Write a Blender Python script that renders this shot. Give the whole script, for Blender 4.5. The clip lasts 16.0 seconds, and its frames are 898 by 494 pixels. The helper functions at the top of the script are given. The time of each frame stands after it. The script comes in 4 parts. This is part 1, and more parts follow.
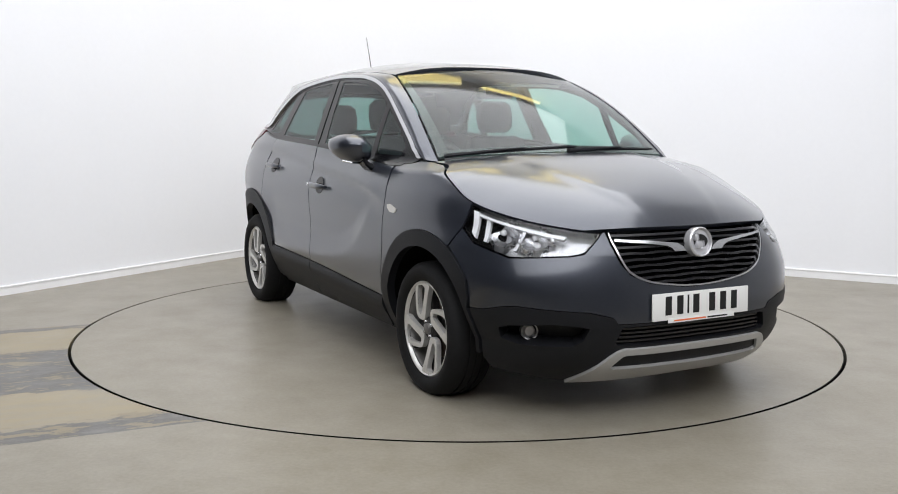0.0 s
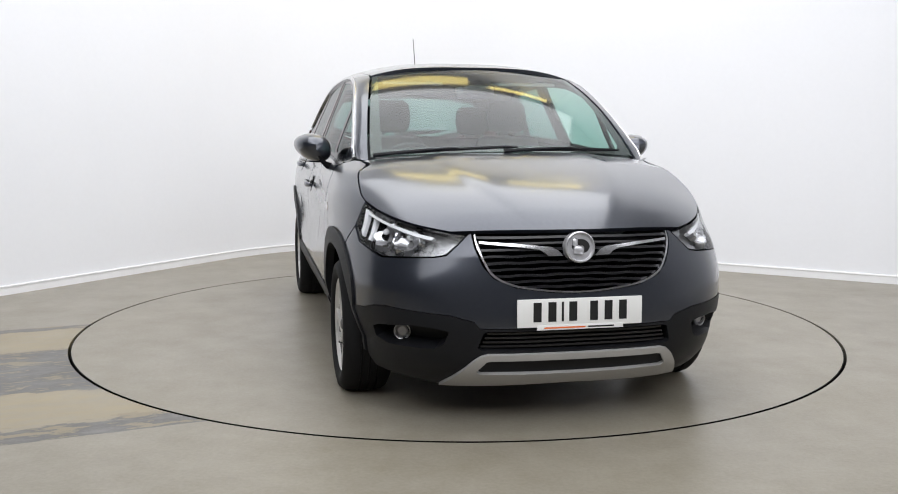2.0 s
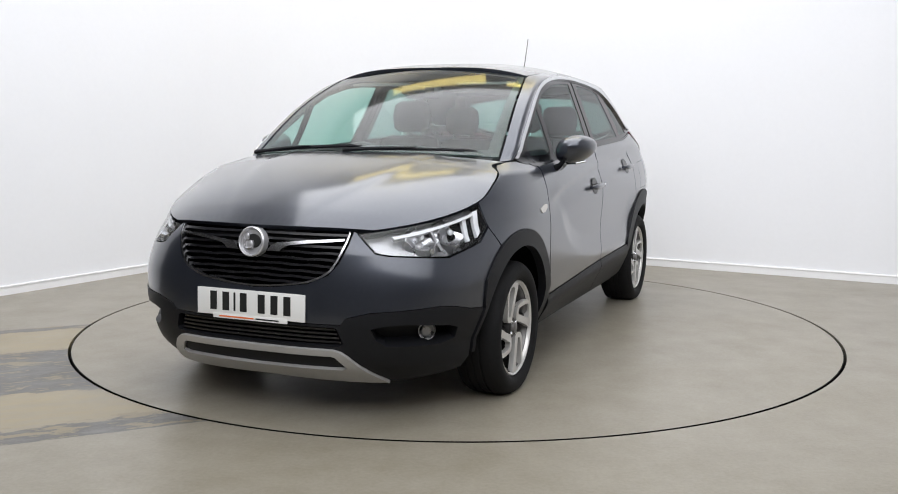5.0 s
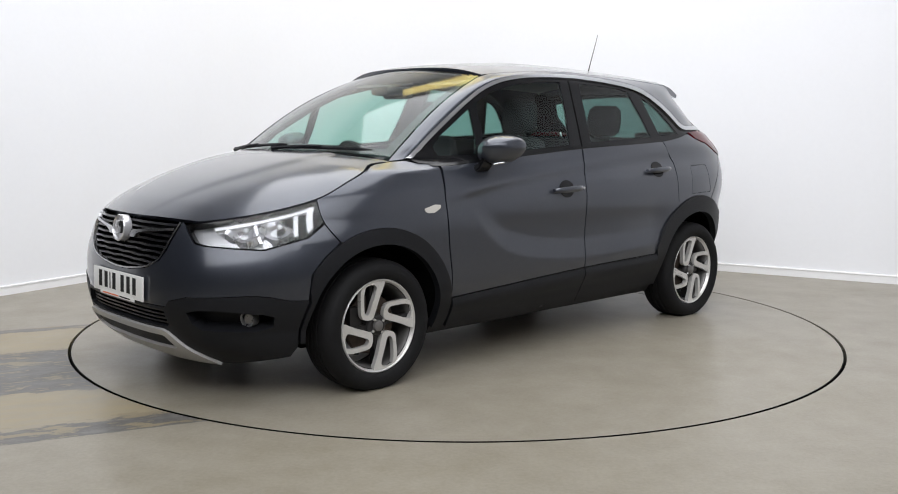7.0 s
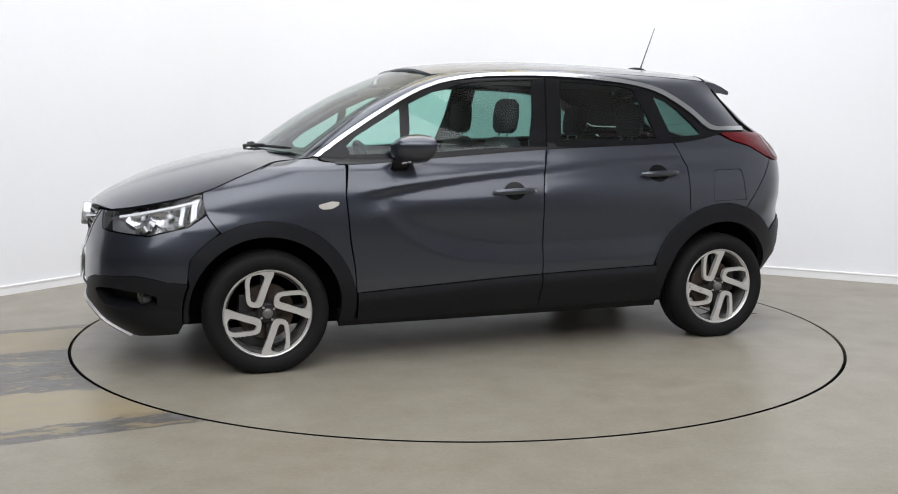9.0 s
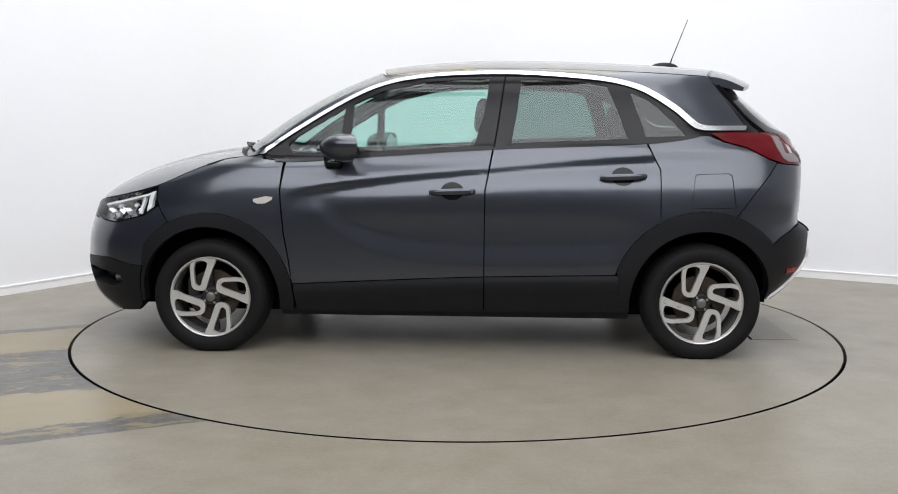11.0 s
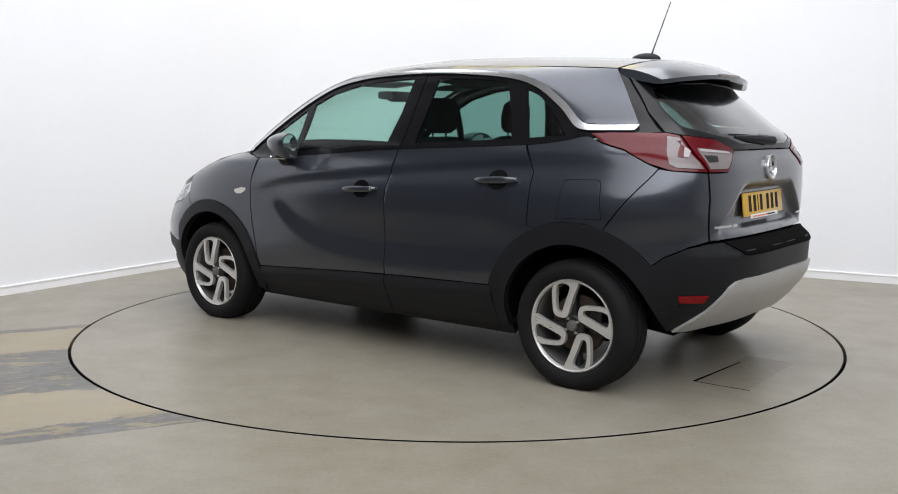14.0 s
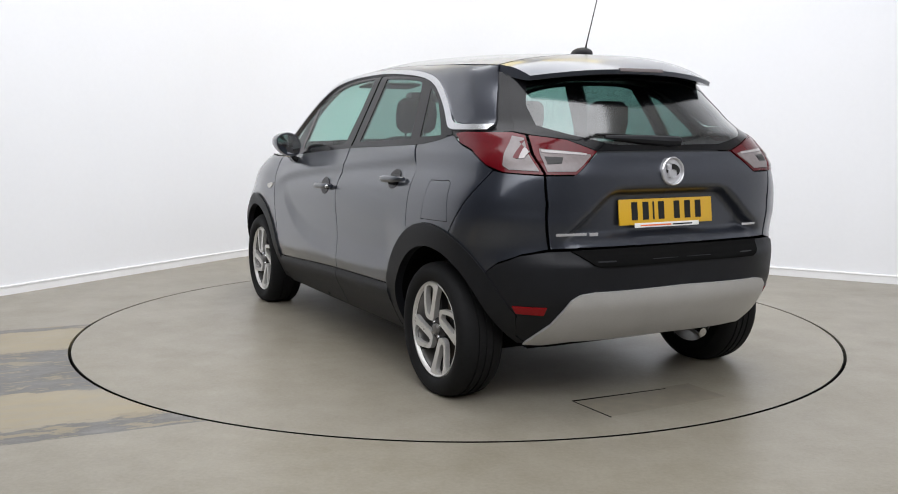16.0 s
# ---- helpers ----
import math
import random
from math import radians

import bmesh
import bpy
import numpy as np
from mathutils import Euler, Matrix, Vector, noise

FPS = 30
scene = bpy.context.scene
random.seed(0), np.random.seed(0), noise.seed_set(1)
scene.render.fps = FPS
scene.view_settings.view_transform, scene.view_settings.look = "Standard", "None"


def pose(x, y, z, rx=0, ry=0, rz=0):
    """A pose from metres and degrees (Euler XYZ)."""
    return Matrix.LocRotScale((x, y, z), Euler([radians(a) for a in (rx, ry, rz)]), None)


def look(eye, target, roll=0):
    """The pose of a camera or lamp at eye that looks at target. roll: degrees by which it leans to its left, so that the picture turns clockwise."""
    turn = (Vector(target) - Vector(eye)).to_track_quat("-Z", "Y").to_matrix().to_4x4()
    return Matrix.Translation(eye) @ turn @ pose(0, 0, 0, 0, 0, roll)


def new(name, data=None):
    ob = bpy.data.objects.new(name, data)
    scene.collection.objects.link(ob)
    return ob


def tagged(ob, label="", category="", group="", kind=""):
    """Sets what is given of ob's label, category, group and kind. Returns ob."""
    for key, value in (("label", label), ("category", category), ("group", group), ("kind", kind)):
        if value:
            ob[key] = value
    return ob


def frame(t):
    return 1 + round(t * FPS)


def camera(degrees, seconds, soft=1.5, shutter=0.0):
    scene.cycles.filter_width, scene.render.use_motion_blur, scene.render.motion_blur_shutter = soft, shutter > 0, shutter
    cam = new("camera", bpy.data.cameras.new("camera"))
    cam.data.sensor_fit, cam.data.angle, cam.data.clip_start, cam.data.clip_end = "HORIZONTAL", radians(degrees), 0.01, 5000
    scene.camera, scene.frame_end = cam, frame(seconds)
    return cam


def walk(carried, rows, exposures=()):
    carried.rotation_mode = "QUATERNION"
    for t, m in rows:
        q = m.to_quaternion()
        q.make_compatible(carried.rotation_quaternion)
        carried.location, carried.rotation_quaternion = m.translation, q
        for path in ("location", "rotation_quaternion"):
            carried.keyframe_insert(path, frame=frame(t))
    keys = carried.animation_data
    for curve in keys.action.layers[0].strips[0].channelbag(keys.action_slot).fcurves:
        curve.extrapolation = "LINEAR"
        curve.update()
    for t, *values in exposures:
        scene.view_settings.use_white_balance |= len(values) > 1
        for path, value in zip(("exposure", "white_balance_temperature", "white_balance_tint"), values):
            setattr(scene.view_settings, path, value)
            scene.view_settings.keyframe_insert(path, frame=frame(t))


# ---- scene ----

import functools

from mathutils.geometry import delaunay_2d_cdt

cam = camera(51.0, 16.0, soft=1.0)
EYE = pose(0, -5.743, 1.207, 90 - 7.266, 0, .469) @ pose(0, 0, 0, 0, 0, .297)
walk(cam, [(0, EYE), (16, EYE)])

# the turntable's angle in degrees: at rest at first, then about 11.8 degrees a second
TURN = [(0, 28.56), (.5, 27.25), (1, 24.1), (1.5, 19.5), (2, 13.5), (2.5, 7.5), (3, 1.4), (3.5, -4.4), (4, -10.6), (4.5, -16.45), (5, -22.65),
        (5.2, -25.0), (7.3, -49.75), (7.5, -52.1), (8, -58.05), (8.5, -63.75), (9, -69.75), (9.2, -72.13), (11.3, -95.9), (11.5, -98.4), (12, -104.4),
        (12.5, -110.05), (13, -116.0), (13.5, -121.75), (14, -127.75), (14.5, -133.55), (15, -139.6), (15.5, -145.25), (16, -151.35)]

# ---- light ----
world = bpy.data.worlds.new("studio_air")
world.use_nodes = True
scene.world = world
world.node_tree.nodes["Background"].inputs[0].default_value = (.9, .95, 1, 1)
world.node_tree.nodes["Background"].inputs[1].default_value = .02


def area(name, x, y, z, sx, sy, watts, col, aim=None):
    lamp = bpy.data.lights.new(name, "AREA")
    lamp.shape, lamp.size, lamp.size_y, lamp.energy, lamp.color = "RECTANGLE", sx, sy, watts, col
    ob = new(name, lamp)
    ob.matrix_world = look((x, y, z), aim or (x, y + .001, 0))
    return ob


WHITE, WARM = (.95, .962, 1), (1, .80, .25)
# one unseen area lamp stands in for all the overhead lighting
area("overhead_standin", .1, -.5, 4.8, 4.6, 5.4, 240, WHITE)
# added fill from the camera's side, no known lamp: evens the walls
soft = area("camera_fill", .3, -4.7, 3.75, 9.5, 3.1, 185, WHITE, aim=(.3, 2.6, -1.0))
soft.data.spread = radians(125)
# two more added lamps that only brighten the studio walls
for side in (-1, 1):
    wash = area("wall_fill", 1.6 * side, -1.7, 4.5, 2.8, 1.5, 10, WHITE, aim=(3.1 * side, 3.0, -.1))
    wash.data.spread = radians(112)
area("warm_strip", -.5, 2.7, 4.6, 1.6, .6, 10, WARM)
area("warm_strip", 1.2, 2.45, 4.6, 1.1, .25, 5, WARM)
scene.view_settings.exposure = -.03

# ---- materials ----
def material(name, col, rough=.5, metal=0.0, coat=0.0, grain=0.0, scale=40.0, bump=0.0, spread=.0, ior=1.5, coat_rough=.03):
    """A Principled surface: its colour varies at two scales (grain), its relief and gloss with it."""
    m = bpy.data.materials.new(name)
    m.use_nodes = True
    nt = m.node_tree
    b = nt.nodes["Principled BSDF"]
    b.inputs["Base Color"].default_value = (*col, 1)
    b.inputs["Roughness"].default_value = rough
    b.inputs["Metallic"].default_value = metal
    b.inputs["Coat Weight"].default_value = coat
    b.inputs["Coat Roughness"].default_value = coat_rough
    b.inputs["IOR"].default_value = ior
    if grain or bump or spread:
        tc = nt.nodes.new("ShaderNodeTexCoord")
        fine, broad = nt.nodes.new("ShaderNodeTexNoise"), nt.nodes.new("ShaderNodeTexNoise")
        fine.inputs["Scale"].default_value, broad.inputs["Scale"].default_value = scale, scale / 14
        fine.inputs["Detail"].default_value, broad.inputs["Detail"].default_value = 6, 4
        for n in (fine, broad):
            nt.links.new(tc.outputs["Object"], n.inputs["Vector"])
        add = nt.nodes.new("ShaderNodeMath")
        add.operation = "ADD"
        nt.links.new(fine.outputs["Fac"], add.inputs[0])
        nt.links.new(broad.outputs["Fac"], add.inputs[1])
        if grain:
            r = nt.nodes.new("ShaderNodeMapRange")
            r.inputs["From Min"].default_value, r.inputs["From Max"].default_value = .6, 1.4
            r.inputs["To Min"].default_value, r.inputs["To Max"].default_value = 1 - grain, 1 + grain
            mix = nt.nodes.new("ShaderNodeMix")
            mix.data_type, mix.blend_type = "RGBA", "MULTIPLY"
            mix.inputs["Factor"].default_value = 1
            mix.inputs[6].default_value = (*col, 1)
            nt.links.new(add.outputs[0], r.inputs["Value"])
            nt.links.new(r.outputs[0], mix.inputs[7])
            nt.links.new(mix.outputs[2], b.inputs["Base Color"])
        if spread:
            r2 = nt.nodes.new("ShaderNodeMapRange")
            r2.inputs["From Min"].default_value, r2.inputs["From Max"].default_value = .6, 1.4
            r2.inputs["To Min"].default_value, r2.inputs["To Max"].default_value = max(rough - spread, .02), rough + spread
            nt.links.new(add.outputs[0], r2.inputs["Value"])
            nt.links.new(r2.outputs[0], b.inputs["Roughness"])
        if bump:
            bp = nt.nodes.new("ShaderNodeBump")
            bp.inputs["Strength"].default_value, bp.inputs["Distance"].default_value = 1.0, bump
            nt.links.new(fine.outputs["Fac"], bp.inputs["Height"])
            nt.links.new(bp.outputs[0], b.inputs["Normal"])
    return m


def glass(name, tint, gloss=1.0, rough=0.0):
    """A pane: it tints what is seen through it and mirrors by Fresnel."""
    m = bpy.data.materials.new(name)
    m.use_nodes = True
    nt = m.node_tree
    nt.nodes.clear()
    out, mix = nt.nodes.new("ShaderNodeOutputMaterial"), nt.nodes.new("ShaderNodeMixShader")
    clear, mirror = nt.nodes.new("ShaderNodeBsdfTransparent"), nt.nodes.new("ShaderNodeBsdfGlossy")
    lay = nt.nodes.new("ShaderNodeLayerWeight")
    lay.inputs["Blend"].default_value = .5
    steep, gain = nt.nodes.new("ShaderNodeMath"), nt.nodes.new("ShaderNodeMath")
    steep.operation, gain.operation = "POWER", "MULTIPLY_ADD"
    steep.inputs[1].default_value = 5
    gain.inputs[1].default_value, gain.inputs[2].default_value = .9 * gloss, .065 * gloss
    nt.links.new(lay.outputs["Facing"], steep.inputs[0])
    nt.links.new(steep.outputs[0], gain.inputs[0])
    clear.inputs[0].default_value = (*tint, 1)
    mirror.inputs["Roughness"].default_value = rough
    nt.links.new(gain.outputs[0], mix.inputs[0])
    nt.links.new(clear.outputs[0], mix.inputs[1])
    nt.links.new(mirror.outputs[0], mix.inputs[2])
    nt.links.new(mix.outputs[0], out.inputs["Surface"])
    return m


PAINT = material("slate_grey_metallic_paint", (.036, .041, .055), .29, .6, 1.0, grain=.06, scale=900, coat_rough=.13)
PLASTIC = material("grained_black_plastic", (.009, .0095, .0115), .48, grain=.12, scale=260, bump=.0003, ior=1.3)
GLOSSBLACK = material("gloss_black", (.006, .006, .007), .14, ior=1.3)
GRILLE = material("satin_black", (.008, .008, .01), .32)
DARK = material("dark_void", (.005, .005, .005), .95, grain=.1, ior=1.12)
CHROME = material("chrome", (.58, .585, .60), .22, 1.0, spread=.04, scale=30)
SILVER = material("silver_paint", (.48, .475, .47), .36, .4, grain=.05, scale=120)
ALLOY = material("machined_alloy", (.60, .59, .57), .34, .5, grain=.10, scale=160, spread=.10)
RIMDARK = material("dark_rim_paint", (.018, .017, .017), .45, .3, grain=.15, scale=90)
RUBBER = material("tyre_rubber", (.009, .009, .0095), .7, ior=1.25, grain=.2, scale=70, bump=.0006)
BRAKE = material("rusty_brake", (.07, .052, .04), .6, .5, grain=.3, scale=60)
TRIM = material("charcoal_cabin_cloth", (.022, .023, .026), .95)
CABIN = material("dark_cabin_plastic", (.03, .031, .033), .65, grain=.12, scale=160)
LINER = material("pale_headliner", (.34, .33, .31), .95, grain=.08, scale=180)
PANE = glass("green_tinted_glass", (.56, .79, .73), gloss=.75)
SCREEN = glass("windscreen_glass", (.60, .78, .72), gloss=1.15, rough=.07)
TINTED = glass("dark_tinted_glass", (.26, .40, .37), gloss=.85)
REARGLASS = glass("dark_rear_glass", (.28, .41, .39), gloss=1.9, rough=.13)
LENS = glass("clear_lens", (.93, .94, .95), gloss=.6)
REFLECT = material("lamp_reflector", (.62, .62, .64), .28, 1.0, spread=.06, scale=20)
LIGHTBAR = material("white_light_guide", (.78, .79, .81), .3, coat=.3)
EMBLEM = material("bright_emblem", (.62, .62, .64), .25, .6, coat=.3)
LAMPGREY = material("pale_lamp_chrome", (.38, .38, .39), .3, .7, spread=.1, scale=50)
RED = material("red_lamp_plastic", (.085, .002, .005), .14, coat=.2, ior=1.35, grain=.15, scale=50)
REDBRIGHT = material("red_reflector", (.22, .004, .006), .22, ior=1.35)
TAILGUIDE = material("pale_tail_light_guide", (.36, .33, .33), .3, coat=.2)
# alloy greyed for the shade inside the rim; also the hub cap's colour
DARKALLOY = material("darkened_alloy", (.17, .165, .16), .42, .6, grain=.15, scale=60)
SMOKED = material("smoky_lamp_plastic", (.17, .145, .145), .25, coat=.2, grain=.15, scale=60)
PLATEWHITE = material("white_plate", (.78, .78, .76), .35, coat=.3)
PLATEYELLOW = material("yellow_plate", (.62, .36, .015), .35, coat=.3)
BLACKINK = material("black_ink", (.006, .006, .006), .85)
ORANGEINK = material("orange_ink", (.75, .16, .04), .4)
MIRROR = material("mirror_glass", (.55, .55, .56), .02, 1.0)
AMBERLENS = material("pale_lamp_lens", (.5, .48, .44), .2, coat=1.0)
WALL = material("white_wall_paint", (.805, .813, .838), .75, grain=.012, scale=30, bump=.0005)
SKIRT = material("white_skirting", (.84, .84, .85), .35)
CEIL = material("pale_ceiling", (.82, .82, .83), .9, grain=.1, scale=8)


def concrete(name, stripes):
    """Polished concrete; stripes adds the worn yellow and dark band that runs up to the turntable."""
    m = bpy.data.materials.new(name)
    m.use_nodes = True
    nt = m.node_tree
    b = nt.nodes["Principled BSDF"]

    def node(kind, **props):
        n = nt.nodes.new(kind)
        for k, v in props.items():
            n.inputs[k].default_value = v
        return n
    tc = node("ShaderNodeTexCoord")

    def noise_at(scale, detail=5.0, rough=.55):
        n = node("ShaderNodeTexNoise", Scale=scale, Detail=detail, Roughness=rough)
        nt.links.new(tc.outputs["Object"], n.inputs["Vector"])
        return n.outputs["Fac"]

    def ramp(src, a, b2, ca, cb):
        r = nt.nodes.new("ShaderNodeValToRGB")
        r.color_ramp.elements[0].position, r.color_ramp.elements[1].position = a, b2
        r.color_ramp.elements[0].color, r.color_ramp.elements[1].color = (*ca, 1), (*cb, 1)
        nt.links.new(src, r.inputs[0])
        return r.outputs[0]

    def blend(fac, a, c, mode="MIX"):
        x = nt.nodes.new("ShaderNodeMix")
        x.data_type, x.blend_type = "RGBA", mode
        x.inputs[0].default_value = fac if isinstance(fac, float) else 0
        if not isinstance(fac, float):
            nt.links.new(fac, x.inputs[0])
        nt.links.new(a, x.inputs[6])
        nt.links.new(c, x.inputs[7])
        return x.outputs[2]

    def calc(op, a, c=None):
        x = nt.nodes.new("ShaderNodeMath")
        x.operation = op
        for i, v in enumerate((a, c)):
            if v is None:
                continue
            if isinstance(v, (int, float)):
                x.inputs[i].default_value = v
            else:
                nt.links.new(v, x.inputs[i])
        return x.outputs[0]
    base = ramp(noise_at(.55, 4), .3, .7, (0.236, 0.205, 0.138), (0.276, 0.252, 0.202))
    mottled = blend(.55, base, ramp(noise_at(5, 8, .65), .3, .72, (0.180, 0.157, 0.108), (0.315, 0.288, 0.236)))
    col = blend(.25, mottled, ramp(noise_at(60, 4), .3, .7, (0.150, 0.142, 0.126), (0.280, 0.268, 0.248)))
    rough = calc("ADD", calc("MULTIPLY", noise_at(2.2, 6), .30), .20)
    if stripes:
        sep = nt.nodes.new("ShaderNodeSeparateXYZ")
        nt.links.new(tc.outputs["Object"], sep.inputs[0])
        across = calc("ADD", calc("MULTIPLY", sep.outputs[0], -.42), calc("MULTIPLY", sep.outputs[1], .907))
        along = calc("ADD", calc("MULTIPLY", sep.outputs[0], .907), calc("MULTIPLY", sep.outputs[1], .42))
        stretched = nt.nodes.new("ShaderNodeCombineXYZ")
        nt.links.new(calc("MULTIPLY", along, 1.2), stretched.inputs[0])
        nt.links.new(calc("MULTIPLY", across, 5.0), stretched.inputs[1])
        wear = node("ShaderNodeTexNoise", Scale=2.6, Detail=12.0, Roughness=.74)
        nt.links.new(stretched.outputs[0], wear.inputs["Vector"])
        shifted = calc("ADD", across, calc("MULTIPLY", calc("SUBTRACT", wear.outputs["Fac"], .5), .55))
        sharp = calc("ADD", across, calc("MULTIPLY", calc("SUBTRACT", wear.outputs["Fac"], .5), .06))

        def inside(src, lo, hi):
            return calc("MULTIPLY", calc("GREATER_THAN", src, lo), calc("LESS_THAN", src, hi))
        left = calc("LESS_THAN", along, -.2)
        band = calc("MULTIPLY", inside(sharp, -1.376, .84), left)
        dark_mid = inside(shifted, -.66, .2)
        dark_top = calc("MULTIPLY", calc("GREATER_THAN", shifted, .73), .9)
        dark_low = calc("LESS_THAN", shifted, -1.18)
        darkness = calc("MINIMUM", calc("ADD", calc("ADD", dark_mid, dark_top), dark_low), 1.0)
        patchy = calc("MULTIPLY", darkness, calc("ADD", calc("MULTIPLY", calc("GREATER_THAN", wear.outputs["Fac"], .46), .7), .25))
        yellow = ramp(wear.outputs["Fac"], .35, .65, (0.290, 0.236, 0.138), (0.250, 0.224, 0.170))
        grey = ramp(wear.outputs["Fac"], .4, .62, (0.038, 0.038, 0.041), (0.150, 0.146, 0.140))
        col = blend(band, col, blend(patchy, yellow, grey))
    nt.links.new(col, b.inputs["Base Color"])
    nt.links.new(rough, b.inputs["Roughness"])
    b.inputs["Specular IOR Level"].default_value = .4
    bp = nt.nodes.new("ShaderNodeBump")
    bp.inputs["Strength"].default_value, bp.inputs["Distance"].default_value = .5, .001
    nt.links.new(noise_at(28, 8, .7), bp.inputs["Height"])
    nt.links.new(bp.outputs[0], b.inputs["Normal"])
    return m


FLOOR = concrete("worn_concrete_floor", True)
DISC = concrete("turntable_concrete", False)
HATCH = material("stained_hatch", (.215, .192, .150), .42, grain=.35, scale=14, spread=.08)

# ---- the car's form: a half plan (superellipse) at every height ----
def tab(z, *pairs):
    """A smooth value at z from (place, value) pairs."""
    xs, ys = [p[0] for p in pairs], [p[1] for p in pairs]
    if z <= xs[0]:
        return ys[0]
    if z >= xs[-1]:
        return ys[-1]
    i = max(k for k in range(len(xs) - 1) if xs[k] <= z)
    h = xs[i + 1] - xs[i]

    def slope(k):
        if k == 0 or k == len(xs) - 1:
            j = min(k, len(xs) - 2) if k == 0 else k - 1
            return (ys[j + 1] - ys[j]) / (xs[j + 1] - xs[j])
        a = (ys[k] - ys[k - 1]) / (xs[k] - xs[k - 1])
        b = (ys[k + 1] - ys[k]) / (xs[k + 1] - xs[k])
        return 0.0 if a * b <= 0 else 2 * a * b / (a + b)
    u = (z - xs[i]) / h
    return ((1 + 2 * u) * (1 - u) ** 2 * ys[i] + u * (1 - u) ** 2 * h * slope(i)
            + u * u * (3 - 2 * u) * ys[i + 1] - u * u * (1 - u) * h * slope(i + 1))


@functools.lru_cache(maxsize=None)
def half_width(z):
    return tab(z, (.15, .74), (.22, .782), (.30, .824), (.38, .856), (.46, .873), (.6, .879), (.73, .882), (.82, .876), (.9, .864), (.95, .848),
               (1.03, .816), (1.1, .80), (1.13, .786), (1.2, .757), (1.3, .715), (1.4, .672), (1.47, .642), (1.5, .618), (1.53, .57))


@functools.lru_cache(maxsize=None)
def nose_x(z):
    return tab(z, (.15, 1.98), (.2, 2.05), (.26, 2.11), (.34, 2.145), (.44, 2.155), (.56, 2.148), (.7, 2.135), (.76, 2.125), (.8, 2.105), (.83, 2.08),
               (.89, 2.0), (.95, 1.85), (1.0, 1.64), (1.04, 1.42), (1.06, 1.25))


@functools.lru_cache(maxsize=None)
def tail_x(z):
    return tab(z, (.15, -1.620), (.24, -1.740), (.32, -1.850), (.42, -1.937), (.50, -1.980), (.54, -1.985), (.64, -1.986), (.662, -1.972), (.688, -1.920), (.70, -1.901), (.75, -1.897),
               (.85, -1.895), (1.0, -1.895), (1.05, -1.885), (1.1, -1.865), (1.16, -1.860), (1.2, -1.825), (1.3, -1.710), (1.39, -1.600), (1.47, -1.520), (1.53, -1.460))


@functools.lru_cache(maxsize=None)
def corner_x(z):
    """The tail without the step over the bumper, for the rear corners."""
    return tab(z, (.54, -1.983), (.62, -1.972), (.70, -1.938), (.78, -1.908), (.86, -1.895)) if .54 < z < .86 else tail_x(z)


@functools.lru_cache(maxsize=None)
def nose_n(z):
    return tab(z, (.15, 2.9), (.3, 3.3), (.55, 3.4), (.7, 2.95), (.8, 2.55), (1.06, 2.5))


@functools.lru_cache(maxsize=None)
def tail_n(z):
    return tab(z, (.15, 3.0), (.5, 3.2), (.7, 3.6), (.85, 4.6), (1.03, 5.0), (1.15, 3.8), (1.25, 3.0), (1.53, 3.0))


LF, LR = 1.81, 1.65


def body(w, z):
    """A place on the car's left flank: w runs along it from the tail (-1 - LR) to the nose (1 + LF)."""
    hw = half_width(z)
    if w > 1.2 and z < .36:
        k = min((w - 1.2) / .4, 1)
        hw += (half_width(max(z, .33)) - hw) * k * k * (3 - 2 * k)
    if abs(w) <= 1:
        x, y = w, hw
    else:
        a = min((abs(w) - 1) / (LF if w > 0 else LR), 1) * math.pi / 2
        n = nose_n(z) if w > 0 else tail_n(z)
        s, c = math.sin(a), max(math.cos(a), 0.0)
        r = (s ** n + c ** n) ** (-1 / n)
        k = max(0.0, min(1.0, (a - .75) / .45))
        k = k * k * (3 - 2 * k)
        reach = nose_x(z) - 1 if w > 0 else corner_x(z) * (1 - k) + tail_x(z) * k + 1
        x, y = math.copysign(1, w) + reach * r * s, hw * r * c
    if z > 1.0 and x > .2:
        k = min((z - 1.0) / .06, 1)
        y -= .07 * ((x - .2) / .85) ** 2 * k * k * (3 - 2 * k)
    return x, y, z


@functools.lru_cache(maxsize=None)
def at_x(x, z):
    """The w at which the flank has this x."""
    lo, hi = -1 - LR, 1 + LF
    for _ in range(26):
        m = (lo + hi) / 2
        lo, hi = (m, hi) if body(m, z)[0] < x else (lo, m)
    return (lo + hi) / 2


def at_y(y, z, end):
    """The w at which the nose (end 1) or the tail (end -1) has this y."""
    lo, hi = 1.0, 1 + (LF if end > 0 else LR)
    for _ in range(26):
        m = (lo + hi) / 2
        lo, hi = (m, hi) if body(end * m, z)[1] > y else (lo, m)
    return end * (lo + hi) / 2


def glass_edge(t):
    """The windscreen's side edge, from its foot (0) to its top (1)."""
    return Vector((1.116 - .742 * t, .687 - .121 * t ** 1.2, 1.046 + .438 * t + .045 * math.sin(math.pi * t)))


def windscreen(t, v):
    e = glass_edge(t)
    bow = .15 - .075 * t
    return Vector((e.x + bow * (1 - v * v), e.y * v, e.z + (.025 + .019 * t) * (1 - v * v)))


